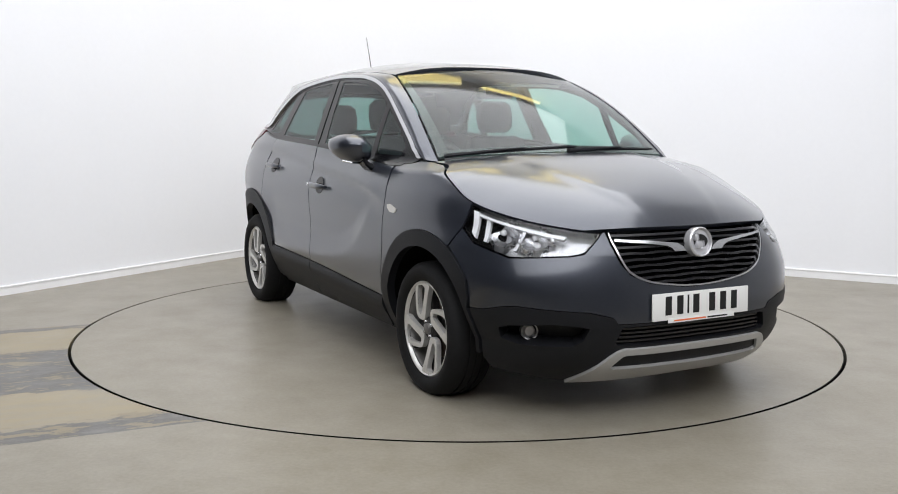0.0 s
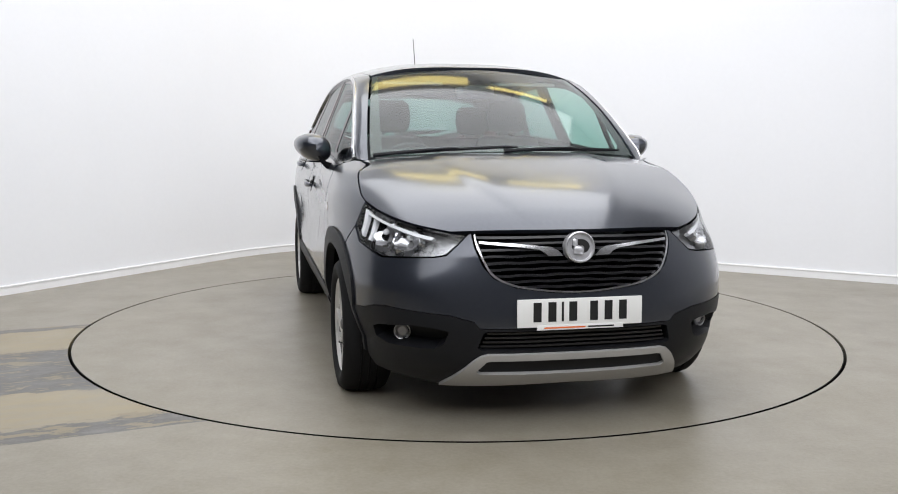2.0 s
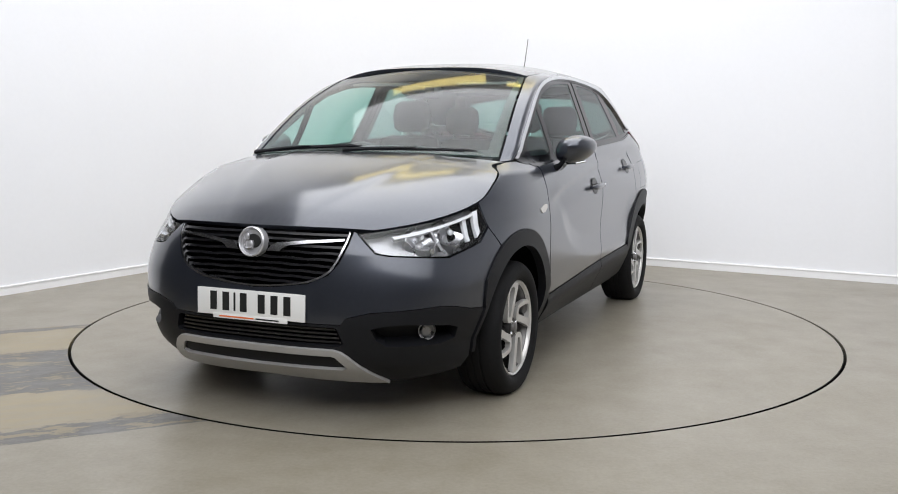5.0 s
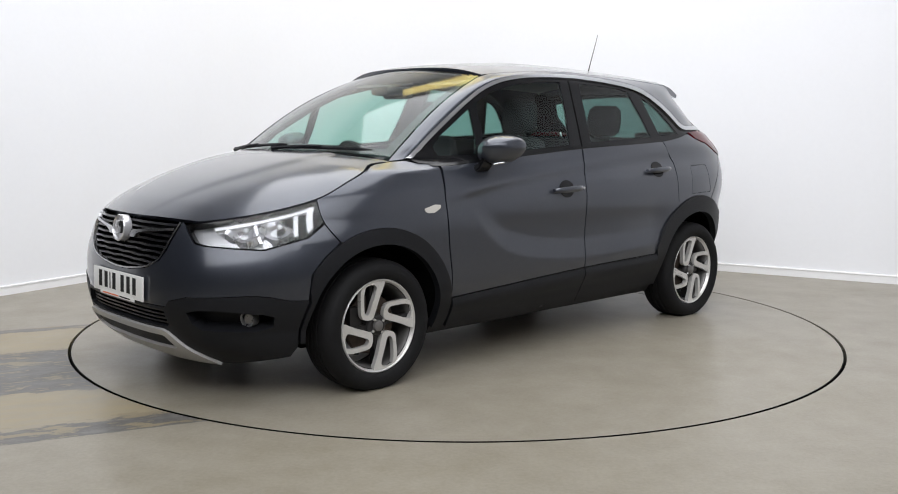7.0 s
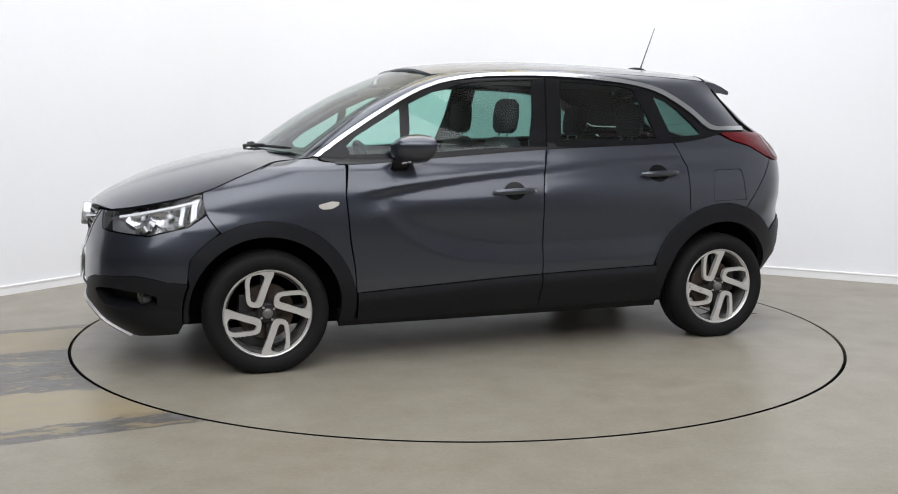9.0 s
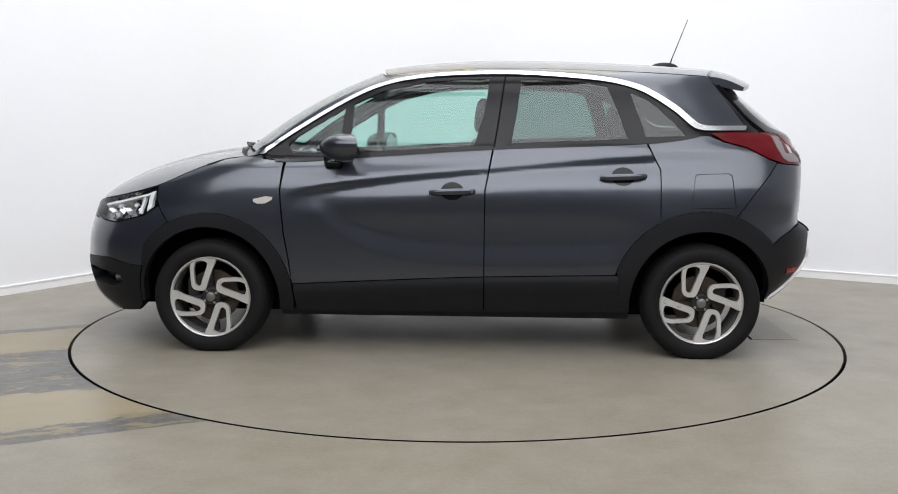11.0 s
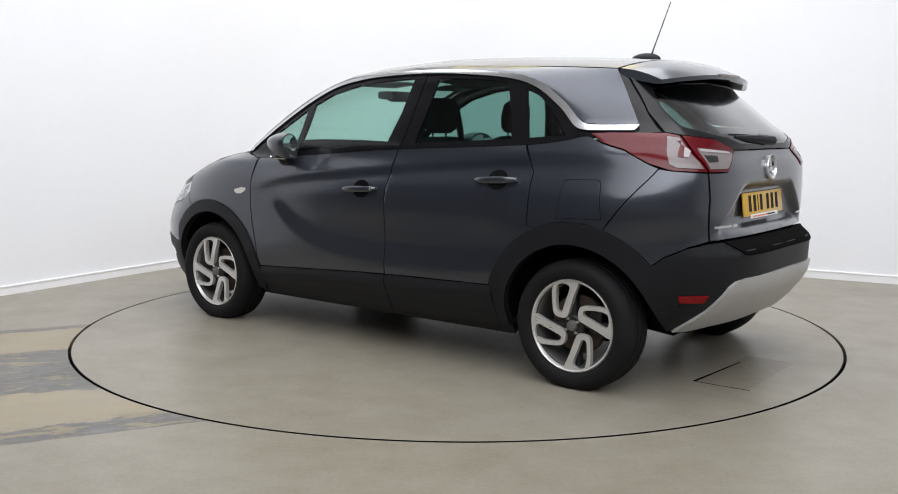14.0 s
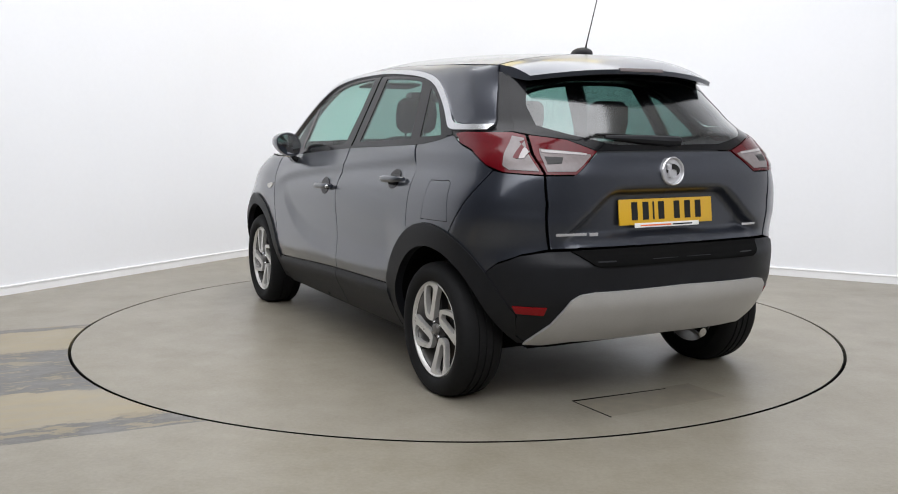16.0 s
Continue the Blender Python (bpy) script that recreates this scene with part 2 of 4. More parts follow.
def roof_edge(x):
    return Vector((x, tab(x, (-1.5, .53), (-1.36, .55), (-.85, .575), (-.3, .585), (.2, .575), (.374, .566)),
                   tab(x, (-1.5, 1.462), (-1.36, 1.484), (-.85, 1.51), (-.3, 1.524), (.1, 1.51), (.374, 1.484))))


def roof(t, v):
    """From the windscreen's top (0) to the tailgate (1)."""
    e = roof_edge(.374 - 1.734 * t)
    x = e.x + (.075 - .17 * t) * (1 - v * v)
    zc = tab(x, (-1.6, 1.524), (-1.4, 1.546), (-1.0, 1.573), (-.6, 1.589), (-.24, 1.594), (.12, 1.576), (.39, 1.547), (.46, 1.530))
    return Vector((x, e.y * v, e.z + (zc - e.z) * (1 - abs(v) ** 2.6)))


@functools.lru_cache(maxsize=None)
def hood_edge(x):
    z = tab(x, (1.116, 1.046), (1.213, 1.037), (1.4, .972), (1.587, .893), (1.8, .838), (2.006, .797))
    return Vector((x, body(at_x(x, z), z)[1], z))


def hood(t, v):
    """From the windscreen (0) to the grille (1)."""
    e = hood_edge(1.116 + .89 * t)
    x = e.x + (.14 - .04 * t) * (1 - v * v)
    xc = e.x + .14 - .04 * t
    zc = tab(xc, (1.24, 1.08), (1.37, 1.064), (1.59, 1.018), (1.8, .957), (1.983, .882), (2.06, .838), (2.106, .806))
    a = abs(v)
    return Vector((x, e.y * v, e.z + (zc - e.z) * (1 - a ** 3.2) + .010 / (1 + math.exp((a - .58 + .26 * t) / .022)) * (1 - t ** 3)))


# ---- mesh tools ----
def lin(a, b, n):
    return [a + (b - a) * i / n for i in range(n + 1)]


def finish(name, me, mat, parent, label="", smooth=True, crease=0):
    for p in me.polygons:
        p.use_smooth = smooth
    if crease:
        me.set_sharp_from_angle(angle=math.radians(crease))
    me.materials.append(mat)
    ob = new(name, me)
    ob.parent = parent
    if label:
        tagged(ob, label)
    return ob


def part(name, bm, mat, parent, label="", smooth=True):
    me = bpy.data.meshes.new(name)
    bmesh.ops.recalc_face_normals(bm, faces=bm.faces)
    bm.to_mesh(me)
    bm.free()
    return finish(name, me, mat, parent, label, smooth, 38 if smooth else 0)


def loft(bm, rows, closed=False, caps=False):
    """Quads between rows of places; closed joins each row's ends."""
    vv = [[bm.verts.new(p) for p in r] for r in rows]
    n = len(rows[0])
    for a, b in zip(vv, vv[1:]):
        for j in range(n if closed else n - 1):
            k = (j + 1) % n
            bm.faces.new((a[j], b[j], b[k], a[k]))
    if caps:
        bm.faces.new(vv[0])
        bm.faces.new(vv[-1][::-1])
    return vv


def box(bm, centre, size, bevel=.0, turn=None, seg=2):
    made = bmesh.ops.create_cube(bm, size=1)["verts"]
    m = (Matrix.Translation(centre) @ (turn or Matrix.Identity(4)) @ Matrix.Diagonal((*size, 1)))
    bmesh.ops.transform(bm, matrix=m, verts=made)
    if bevel:
        edges = list({e for v in made for e in v.link_edges})
        bmesh.ops.bevel(bm, geom=edges, offset=bevel, segments=seg, affect="EDGES", profile=.6)


def tube(bm, pts, radius, sides=8):
    """A round bar along a line of places; radius may be a list."""
    pts = [Vector(p) for p in pts]
    rows = []
    for i, p in enumerate(pts):
        d = (pts[min(i + 1, len(pts) - 1)] - pts[max(i - 1, 0)]).normalized()
        s = d.orthogonal().normalized() if abs(d.z) > .95 else d.cross(Vector((0, 0, 1))).normalized()
        t = s.cross(d)
        r = radius[i] if isinstance(radius, (list, tuple)) else radius
        rows.append([p + (s * math.cos(a) + t * math.sin(a)) * r for a in lin(0, 2 * math.pi * (1 - 1 / sides), sides - 1)])
    loft(bm, rows, True, True)


def spun(bm, profile, axis_at, n=48, sign=1, floor=None):
    """A profile of (radius, y) turned round the y axis through axis_at."""
    rows = []
    for i in range(n + 1):
        a = 2 * math.pi * i / n
        rows.append([(axis_at[0] + r * math.cos(a), axis_at[1] + sign * y, axis_at[2] + r * math.sin(a)) for r, y in profile])
    loft(bm, rows)
    bmesh.ops.remove_doubles(bm, verts=bm.verts, dist=1e-5)
    if floor is not None:
        for v in bm.verts:
            v.co.z = max(v.co.z, floor)


def within(p, poly):
    inside = False
    if isinstance(poly, np.ndarray):
        a, b = np.roll(poly, 1, 0), poly
        up = (a[:, 1] > p[1]) != (b[:, 1] > p[1])
        a, b = a[up], b[up]
        return bool((p[0] < (b[:, 0] - a[:, 0]) * (p[1] - a[:, 1]) / (b[:, 1] - a[:, 1]) + a[:, 0]).sum() % 2)
    for i in range(len(poly)):
        (x1, y1), (x2, y2) = poly[i - 1], poly[i]
        if (y1 > p[1]) != (y2 > p[1]) and p[0] < (x2 - x1) * (p[1] - y1) / (y2 - y1) + x1:
            inside = not inside
    return inside


def dense(poly, step):
    out = []
    for i in range(len(poly)):
        a, b = Vector(poly[i]), Vector(poly[(i + 1) % len(poly)])
        n = max(1, math.ceil((b - a).length / step))
        out += [tuple(a.lerp(b, k / n)) for k in range(n)]
    return out


def smooth_line(pts, n=6):
    """A rounded line through the given places (Catmull-Rom)."""
    out = []
    for i in range(len(pts) - 1):
        p0, p1, p2, p3 = (Vector(pts[max(i - 1, 0)]), Vector(pts[i]), Vector(pts[i + 1]), Vector(pts[min(i + 2, len(pts) - 1)]))
        for k in range(n):
            t = k / n
            out.append(tuple(.5 * (2 * p1 + (p2 - p0) * t + (2 * p0 - 5 * p1 + 4 * p2 - p3) * t * t + (3 * p1 - p0 - 3 * p2 + p3) * t ** 3)))
    return out + [tuple(pts[-1])]


def flank(w, z):
    return Vector(body(w, z))


def sheet(poly, holes=(), surface=flank, off=0.0, step=.03, depth=.012, gap=0.0):
    """A panel cut out of a surface: triangles (places, normals, faces) with a rim that turns inwards."""
    edge = dense(poly, step)
    rings = [edge] + [dense(h, step) for h in holes]
    pts, edges = [], []
    for r in rings:
        k = len(pts)
        pts += r
        edges += [(k + i, k + (i + 1) % len(r)) for i in range(len(r))]
    near = np.array(pts)
    edge, rings = np.array(edge), [np.array(r) for r in rings]
    x0, y0 = near.min(0)
    x1, y1 = near.max(0)
    row, y = 0, y0 + step * .5
    while y < y1:
        x = x0 + (step * .5 if row % 2 else 0)
        while x < x1:
            if within((x, y), edge) and not any(within((x, y), h) for h in rings[1:]) and ((near - (x, y)) ** 2).sum(1).min() > (step * .55) ** 2:
                pts.append((x, y))
            x += step
        row, y = row + 1, y + step * .866
    vo, _, fo, _, _, _ = delaunay_2d_cdt([Vector(p) for p in pts], edges, [], 0, 1e-6)
    faces = []
    for f in fo:
        c = (vo[f[0]] + vo[f[1]] + vo[f[2]]) / 3
        if within(c, edge) and not any(within(c, h) for h in rings[1:]):
            faces.append(list(f))
    e = .004
    co, no = [], []
    for p in vo:
        c = surface(p.x, p.y)
        du = surface(p.x + e, p.y) - surface(p.x - e, p.y)
        dv = surface(p.x, p.y + e) - surface(p.x, p.y - e)
        n = du.cross(dv)
        n = n.normalized() if n.length > 1e-9 else Vector((0, 1, 0))
        co.append(c)
        no.append(n)
    return vo, co, no, faces


def outward(co, no):
    """Normals turned away from the car's middle."""
    for i, (c, n) in enumerate(zip(co, no)):
        d = c - Vector((max(-1.2, min(1.2, c.x)), 0, .75))
        if n.dot(d) < 0:
            no[i] = -n
    return no


def panel(name, poly, mat, parent, holes=(), surface=flank, off=0.0, step=.03, depth=.012, label="", sides="pair", shape=None):
    """A car panel. sides: pair (a left and a right one), join (one piece over the middle), left, right, or one (as given).
    shape moves a place in or out along its normal."""
    vo, co, no, faces = sheet(poly, holes, surface, off, step, depth)
    no = outward(co, no)
    co = [c + n * (off + (shape(p.x, p.y) if shape else 0)) for c, n, p in zip(co, no, vo)]
    if shape:
        acc = [Vector() for _ in co]
        for f in faces:
            fn = (co[f[1]] - co[f[0]]).cross(co[f[2]] - co[f[0]])
            if fn.dot(no[f[0]]) < 0:
                fn = -fn
            for i in f:
                acc[i] += fn
        no = [a.normalized() if a.length > 0 else n for a, n in zip(acc, no)]
    count = {}
    for f in faces:
        for a, b in ((f[0], f[1]), (f[1], f[2]), (f[2], f[0])):
            count[frozenset((a, b))] = count.get(frozenset((a, b)), 0) + 1
    rim = [tuple(k) for k, v in count.items() if v == 1]
    verts, norms, polys = list(co), list(no), []
    for f in faces:
        fn = (co[f[1]] - co[f[0]]).cross(co[f[2]] - co[f[0]])
        polys.append(f if fn.dot(no[f[0]]) > 0 else f[::-1])
    middle = sides == "join"
    for a, b in rim:
        if middle and abs(co[a].y) < 1e-4 and abs(co[b].y) < 1e-4:
            continue
        k = len(verts)
        verts += [co[a], co[b], co[b] - no[b] * depth, co[a] - no[a] * depth]
        side = (co[b] - co[a]).cross(no[a]).normalized()
        third = next(f for f in faces if a in f and b in f)
        inner = [i for i in third if i != a and i != b][0]
        flip = side.dot(co[inner] - co[a]) > 0
        norms += [(-side if flip else side)] * 4
        polys.append([k, k + 1, k + 2, k + 3] if flip else [k + 3, k + 2, k + 1, k])

    def build(vs, ns, ps):
        me = bpy.data.meshes.new(name)
        me.from_pydata([tuple(v) for v in vs], [], ps)
        for p in me.polygons:
            p.use_smooth = True
        me.normals_split_custom_set_from_vertices([tuple(n) for n in ns])
        return finish(name, me, mat, parent, label)
    mv = [Vector((v.x, -v.y, v.z)) for v in verts]
    mn = [Vector((n.x, -n.y, n.z)) for n in norms]
    mp = [list(p[::-1]) for p in polys]
    if middle:
        k = len(verts)
        return build(verts + mv, norms + mn, polys + [[i + k for i in p] for p in mp])
    if sides in ("left", "one"):
        return build(verts, norms, polys)
    if sides == "right":
        return build(mv, mn, mp)
    return build(verts, norms, polys), build(mv, mn, mp)


def S(*xz):
    """Places given by x and z on the flank, as (w, z)."""
    return [(at_x(x, z), z) for x, z in xz]


def N(*yz):
    """Places given by y and z on the nose."""
    return [(at_y(y, z, 1) if y > 0 else 1 + LF, z) for y, z in yz]


def T(*yz):
    """Places given by y and z on the tail."""
    return [(at_y(y, z, -1) if y > 0 else -1 - LR, z) for y, z in yz]


def arc(cx, r, a0, a1, n=24, cz=.305):
    """Places on a wheel arch, angles in degrees from the front, as (x, z)."""
    return [(cx + r * math.cos(math.radians(a)), cz + r * math.sin(math.radians(a))) for a in lin(a0, a1, n)]

# ---- the studio ----
bm = bmesh.new()
loft(bm, [[(2.24 * math.cos(a), 2.24 * math.sin(a), -.08), (2.24 * math.cos(a), 2.24 * math.sin(a), 0), (3.2 * math.cos(a), 3.2 * math.sin(a), 0),
           (14 * math.cos(a), 14 * math.sin(a), 0)] for a in lin(0, 2 * math.pi, 180)])
tagged(part("floor", bm, FLOOR, None, smooth=False), "worn grey concrete studio floor with a faded yellow band", "floor", kind="structure")
bm = bmesh.new()
loft(bm, [[(2.15 * math.cos(a), 2.15 * math.sin(a), -.08), (2.3 * math.cos(a), 2.3 * math.sin(a), -.08)] for a in lin(0, 2 * math.pi, 90)])
tagged(part("floor_pit", bm, DARK, None), "dark gap round the turntable", "floor", kind="structure")

turntable = tagged(new("turntable"), "round concrete-topped car turntable flush with the floor", "turntable")
bm = bmesh.new()
loft(bm, [[(0.001 * math.cos(a), 0.001 * math.sin(a), 0), (2.2 * math.cos(a), 2.2 * math.sin(a), 0), (2.2225 * math.cos(a), 2.2225 * math.sin(a), 0)] for a in lin(0, 2 * math.pi, 180)])
part("top", bm, DISC, turntable, smooth=False)
bm = bmesh.new()
loft(bm, [[(2.223 * math.cos(a), 2.223 * math.sin(a), .0), (2.2285 * math.cos(a), 2.2285 * math.sin(a), 0), (2.2285 * math.cos(a), 2.2285 * math.sin(a), -.07)] for a in lin(0, 2 * math.pi, 180)])
part("edge_band", bm, DARK, turntable, "dark steel rim")
bm = bmesh.new()
for a, b, w0, w1 in (((-1.748, -.16), (-1.716, .345), .004, .009), ((-1.716, .345), (-1.985, .338), .004, .005)):
    a, b = Vector((*a, .0006)), Vector((*b, .0006))
    d = (b - a).normalized().cross(Vector((0, 0, 1)))
    loft(bm, [[a - d * w0, a + d * w0], [b - d * w1, b + d * w1]])
part("hatch_joint", bm, DARK, turntable, "dark open joint of a hatch")
bm = bmesh.new()
loft(bm, [[(x, y, .0004) for x in lin(-1.975, -1.725, 6)] for y in lin(-.32, .335, 8)])
part("hatch_cover", bm, HATCH, turntable, "stained hatch cover")
# two walls that meet in a round corner, plus plain walls that close the place behind the camera
CORNER, ROUND = Vector((-1.284, 4.142)), 1.7
DA, DB = Vector((-.507, -.862)), Vector((.880, -.475))


def wall_line():
    a, b = CORNER + DA * ROUND, CORNER + DB * ROUND
    pts = [CORNER + DA * k for k in lin(5.6, ROUND + .3, 10)]
    for t in lin(0, 1, 32):
        pts.append(a * (1 - t) ** 2 + CORNER * 2 * t * (1 - t) + b * t * t)
    return pts + [CORNER + DB * k for k in lin(ROUND + .3, 8, 12)]


line = wall_line()
out = [(p - Vector((.4, -.4))).normalized() for p in line]
bm = bmesh.new()
loft(bm, [[(*p, 0), (*p, 5.0), (*(p + n * .12), 5.0), (*(p + n * .12), 0)] for p, n in zip(line, out)], True, True)
tagged(part("wall_back", bm, WALL, None), "plain white wall, added out of view to brighten the car with a rounded corner", "wall", kind="structure")
bm = bmesh.new()
prof = ((0, 0), (.012, 0), (.012, .054), (.017, .057), (.017, .066), (.004, .069), (0, .069))
loft(bm, [[(*(p - n * d), h) for d, h in prof] for p, n in zip(line, out)], True, True)
tagged(part("baseboard", bm, SKIRT, None, smooth=False), "low white skirting along the studio wall", "skirting", kind="structure")
bm = bmesh.new()
box(bm, (0, 0, 5.06), (24, 24, .1))
tagged(part("ceiling", bm, CEIL, None, smooth=False), "white ceiling high above the studio", "ceiling", kind="structure")
# unseen closing walls; the south one is paler to brighten the car's reflections
PALEHALL = material("pale_hall_wall", (.42, .42, .43), .8, grain=.1, scale=6)
HALL = material("grey_hall_wall", (.16, .16, .17), .8, grain=.1, scale=6)
for name, c, s in (("wall_south", (0, -9.1, 2.5), (24, .2, 5)), ("wall_west", (-9.6, 0, 2.5), (.2, 24, 5)), ("wall_north", (0, 9.1, 2.5), (24, .2, 5))):
    bm = bmesh.new()
    box(bm, c, s)
    tagged(part(name, bm, PALEHALL if name == "wall_south" else HALL, None, smooth=False), "plain grey hall wall out of view", "wall", kind="structure")

# white wall added out of view: it throws light on the car's side
bm = bmesh.new()
box(bm, (5.9, -4.4, 2.5), (.2, 9.4, 5.0))
tagged(part("bounce_wall", bm, WALL, None, smooth=False), "plain white wall, added out of view to brighten the car", "wall", kind="structure")

# ---- the car ----
car = tagged(new("car"), "slate grey five-door compact crossover car, parked on the turntable", "car")
G = .0025
CH_OUT = [(1.052, 1.056), (.856, 1.192), (.571, 1.361), (.378, 1.444), (.18, 1.481), (-.024, 1.497), (-.293, 1.503), (-.557, 1.493), (-.828, 1.467),
          (-.995, 1.424), (-1.156, 1.329), (-1.253, 1.246), (-1.30, 1.222), (-1.36, 1.217), (-1.535, 1.217)]
CH_IN = [(1.012, 1.052), (.84, 1.170), (.575, 1.331), (.381, 1.419), (.186, 1.460), (-.014, 1.477), (-.279, 1.483), (-.548, 1.473), (-.821, 1.445),
         (-.985, 1.397), (-1.14, 1.302), (-1.238, 1.216), (-1.29, 1.196), (-1.36, 1.193), (-1.525, 1.193)]
CH_IN = [(a + (c - a) * k, b + (d - b) * k) for (a, b), (c, d), k in zip(CH_IN, CH_OUT, [.32, .32, .3, .25, .2, .15, .1] + [0] * 8)]
CO, CI = smooth_line(CH_OUT, 5), smooth_line(CH_IN, 5)


def belt(x):
    """The height at which the side windows begin."""
    return tab(x, (-1.33, 1.182), (-1.15, 1.148), (-1.0, 1.133), (-.205, 1.099), (.5, 1.052), (.9, 1.028), (1.05, 1.048))


def lower_door(x):
    """The top of the black door cladding."""
    return tab(x, (-.95, .447), (-.163, .428), (.5, .396), (.9, .374))


def ease(k):
    k = max(0.0, min(1.0, k))
    return k * k * (3 - 2 * k)


def ledge(x):
    """The lower edge of the hollow in the doors: level along the rear, swept up at the front."""
    return tab(x, (-1.05, .530), (-.6, .492), (-.1, .486), (.25, .515), (.48, .580), (.64, .690), (.78, .86))


def shoulder(x):
    """The crease under the windows, rising towards the tail lamp."""
    return tab(x, (-1.3, 1.075), (-.9, 1.052), (-.1, .990), (.5, .930), (.9, .862))


def flank_relief(w, z):
    """The hollow of the doors over its ledge, and the shoulder with the soft undercut below it."""
    h = z - ledge(w)
    hollow = max(0.0, min(1.0, h / .11)) * (1 - ease((z - .66) / .20)) * ease((w + 1.10) / .30)
    k = z - shoulder(w)
    over = ease(1 + k / .030) * (1 - ease(k / .085))
    under = ease(-k / .036) * (1 - ease((-k - .03) / .11))
    end = ease((.93 - w) / .25) * ease((w + 1.25) / .30)
    return -.015 * hollow + (.006 * over - .008 * under * (.55 + .45 * ease((w + .5) / .6))) * end


def clad_relief(w, z):
    """The cladding stands out under a slanted upper edge."""
    return .014 * ease((lower_door(w) - z) / .035) - .006 * ease((lower_door(w) - .06 - z) / .05)


# bonnet
hood_poly = [(.02, 0), (.02, 1.0), (.996, 1.0), (.996, 0)]
panel("bonnet", hood_poly, PAINT, car, surface=lambda t, v: hood(t, v), step=.035, sides="join", depth=.02)
# wings
fender = (S((.898 + .004, 1.024), (.915, .873), (.897, .646), (.873, .505), (.861, .40)) + S(*arc(1.302, .448, 166, 62, 24))
          + S((1.520, .706), (1.574, .784), (1.588, .872)) + S(*[(x, hood_edge(x).z - .005) for x in lin(1.587, 1.215, 10)])
          + S((1.13, 1.043), (1.06, 1.045)))
wings = panel("front_wing", fender, PAINT, car, label="slate grey front wing")
# doors, with their black lower cladding
fd = (S(*[(x, lower_door(x) + .002) for x in lin(.855, -.160, 10)]) + S((-.160, .60), (-.161, .88), (-.200, 1.093))
      + S(*[(x, belt(x) - .008) for x in lin(-.15, .885, 12)]) + S((.908, .873), (.889, .646), (.865, .50)))
front_doors = panel("front_door", fd, PAINT, car, shape=flank_relief, step=.018)
rd = (S(*[(x, lower_door(x) + .002) for x in lin(-.166, -.845, 8)]) + S(*arc(-1.302, .478, 18, 62, 16))
      + S((-1.068, .76), (-1.068, .994), (-1.0, 1.122)) + S(*[(x, belt(x) - .008) for x in lin(-.95, -.21, 8)]) + S((-.168, .88), (-.166, .60)))
rear_doors = panel("rear_door", rd, PAINT, car, shape=flank_relief, step=.018)
fc = S(*[(x, lower_door(x) - .002) for x in lin(.85, -.160, 10)]) + S((-.160, .235), (.84, .225))
rc = S(*[(x, lower_door(x) - .002) for x in lin(-.166, -.860, 8)]) + S((-.868, .36), (-.874, .24), (-.166, .235))
for k in (0, 1):
    panel("cladding", fc, PLASTIC, front_doors[k], sides=("left", "right")[k], off=.004, depth=.02, step=.018, shape=clad_relief, label="black plastic cladding")
    panel("cladding", rc, PLASTIC, rear_doors[k], sides=("left", "right")[k], off=.004, depth=.02, step=.018, shape=clad_relief, label="black plastic cladding")
panel("sill", S((.93, .232), (-.93, .232), (-.93, .185), (.93, .185)), PLASTIC, car, off=-.012, depth=.08)
# wheel arch trims
fa = S(*arc(1.302, .372, 191, -6, 44)) + S(*arc(1.302, .392, -6, 22, 8)) + S((1.672, .50)) + S(*arc(1.302, .446, 37, 190, 32))
panel("arch_trim", fa, PLASTIC, car, off=.010, depth=.04, step=.022, label="black plastic wheel arch trim")
ra = S(*arc(-1.302, .374, 181, -9, 44)) + S(*arc(-1.302, .435, -8, 8, 4)) + S(*arc(-1.302, .476, 20, 164, 34)) + S(*arc(-1.302, .40, 176, 181, 3))
panel("arch_trim", ra, PLASTIC, car, off=.010, depth=.04, step=.022, label="black plastic wheel arch trim")
# rear quarter with its fuel flap on the left flank
fuel = S((-1.246, .962), (-1.26, .972), (-1.42, .977), (-1.437, .965), (-1.458, .80), (-1.225, .795))
quarter = (S((-1.074, .728)) + S(*arc(-1.302, .478, 62, 108, 16)) + S((-1.46, .752), (-1.675, 1.032), (-1.636, 1.046), (-1.519, 1.104), (-1.403, 1.134), (-1.325, 1.168))
           + S(*[(x, belt(x) - .008) for x in lin(-1.28, -1.01, 5)]) + S((-1.074, .994)))
quarter_r = panel("rear_quarter", quarter, PAINT, car, sides="right")
quarter_l = panel("rear_quarter", quarter, PAINT, car, sides="left", holes=[fuel])
flap = [(c[0] * .972 + .028 * -1.345 * 1.0, c[1] * .97 + .03 * .885) for c in fuel]
panel("fuel_flap", flap, PAINT, quarter_l, sides="left", step=.025)
# corner panels and tailgate
corner = (S((-1.465, .748), (-1.68, 1.028)) + S((-1.73, 1.02)) + T((.628, 1.010), (.622, .90), (.606, .712)) + S((-1.80, .692), (-1.72, .65), (-1.665, .606))
          + S(*arc(-1.302, .478, 141, 111, 8)))
panel("corner_panel", corner, PAINT, car, label="slate grey rear bumper corner")
tg = T((0, .713), (.594, .714), (.609, .90), (.618, 1.010), (.50, 1.010), (.385, 1.094), (.37, 1.104), (0, 1.106))


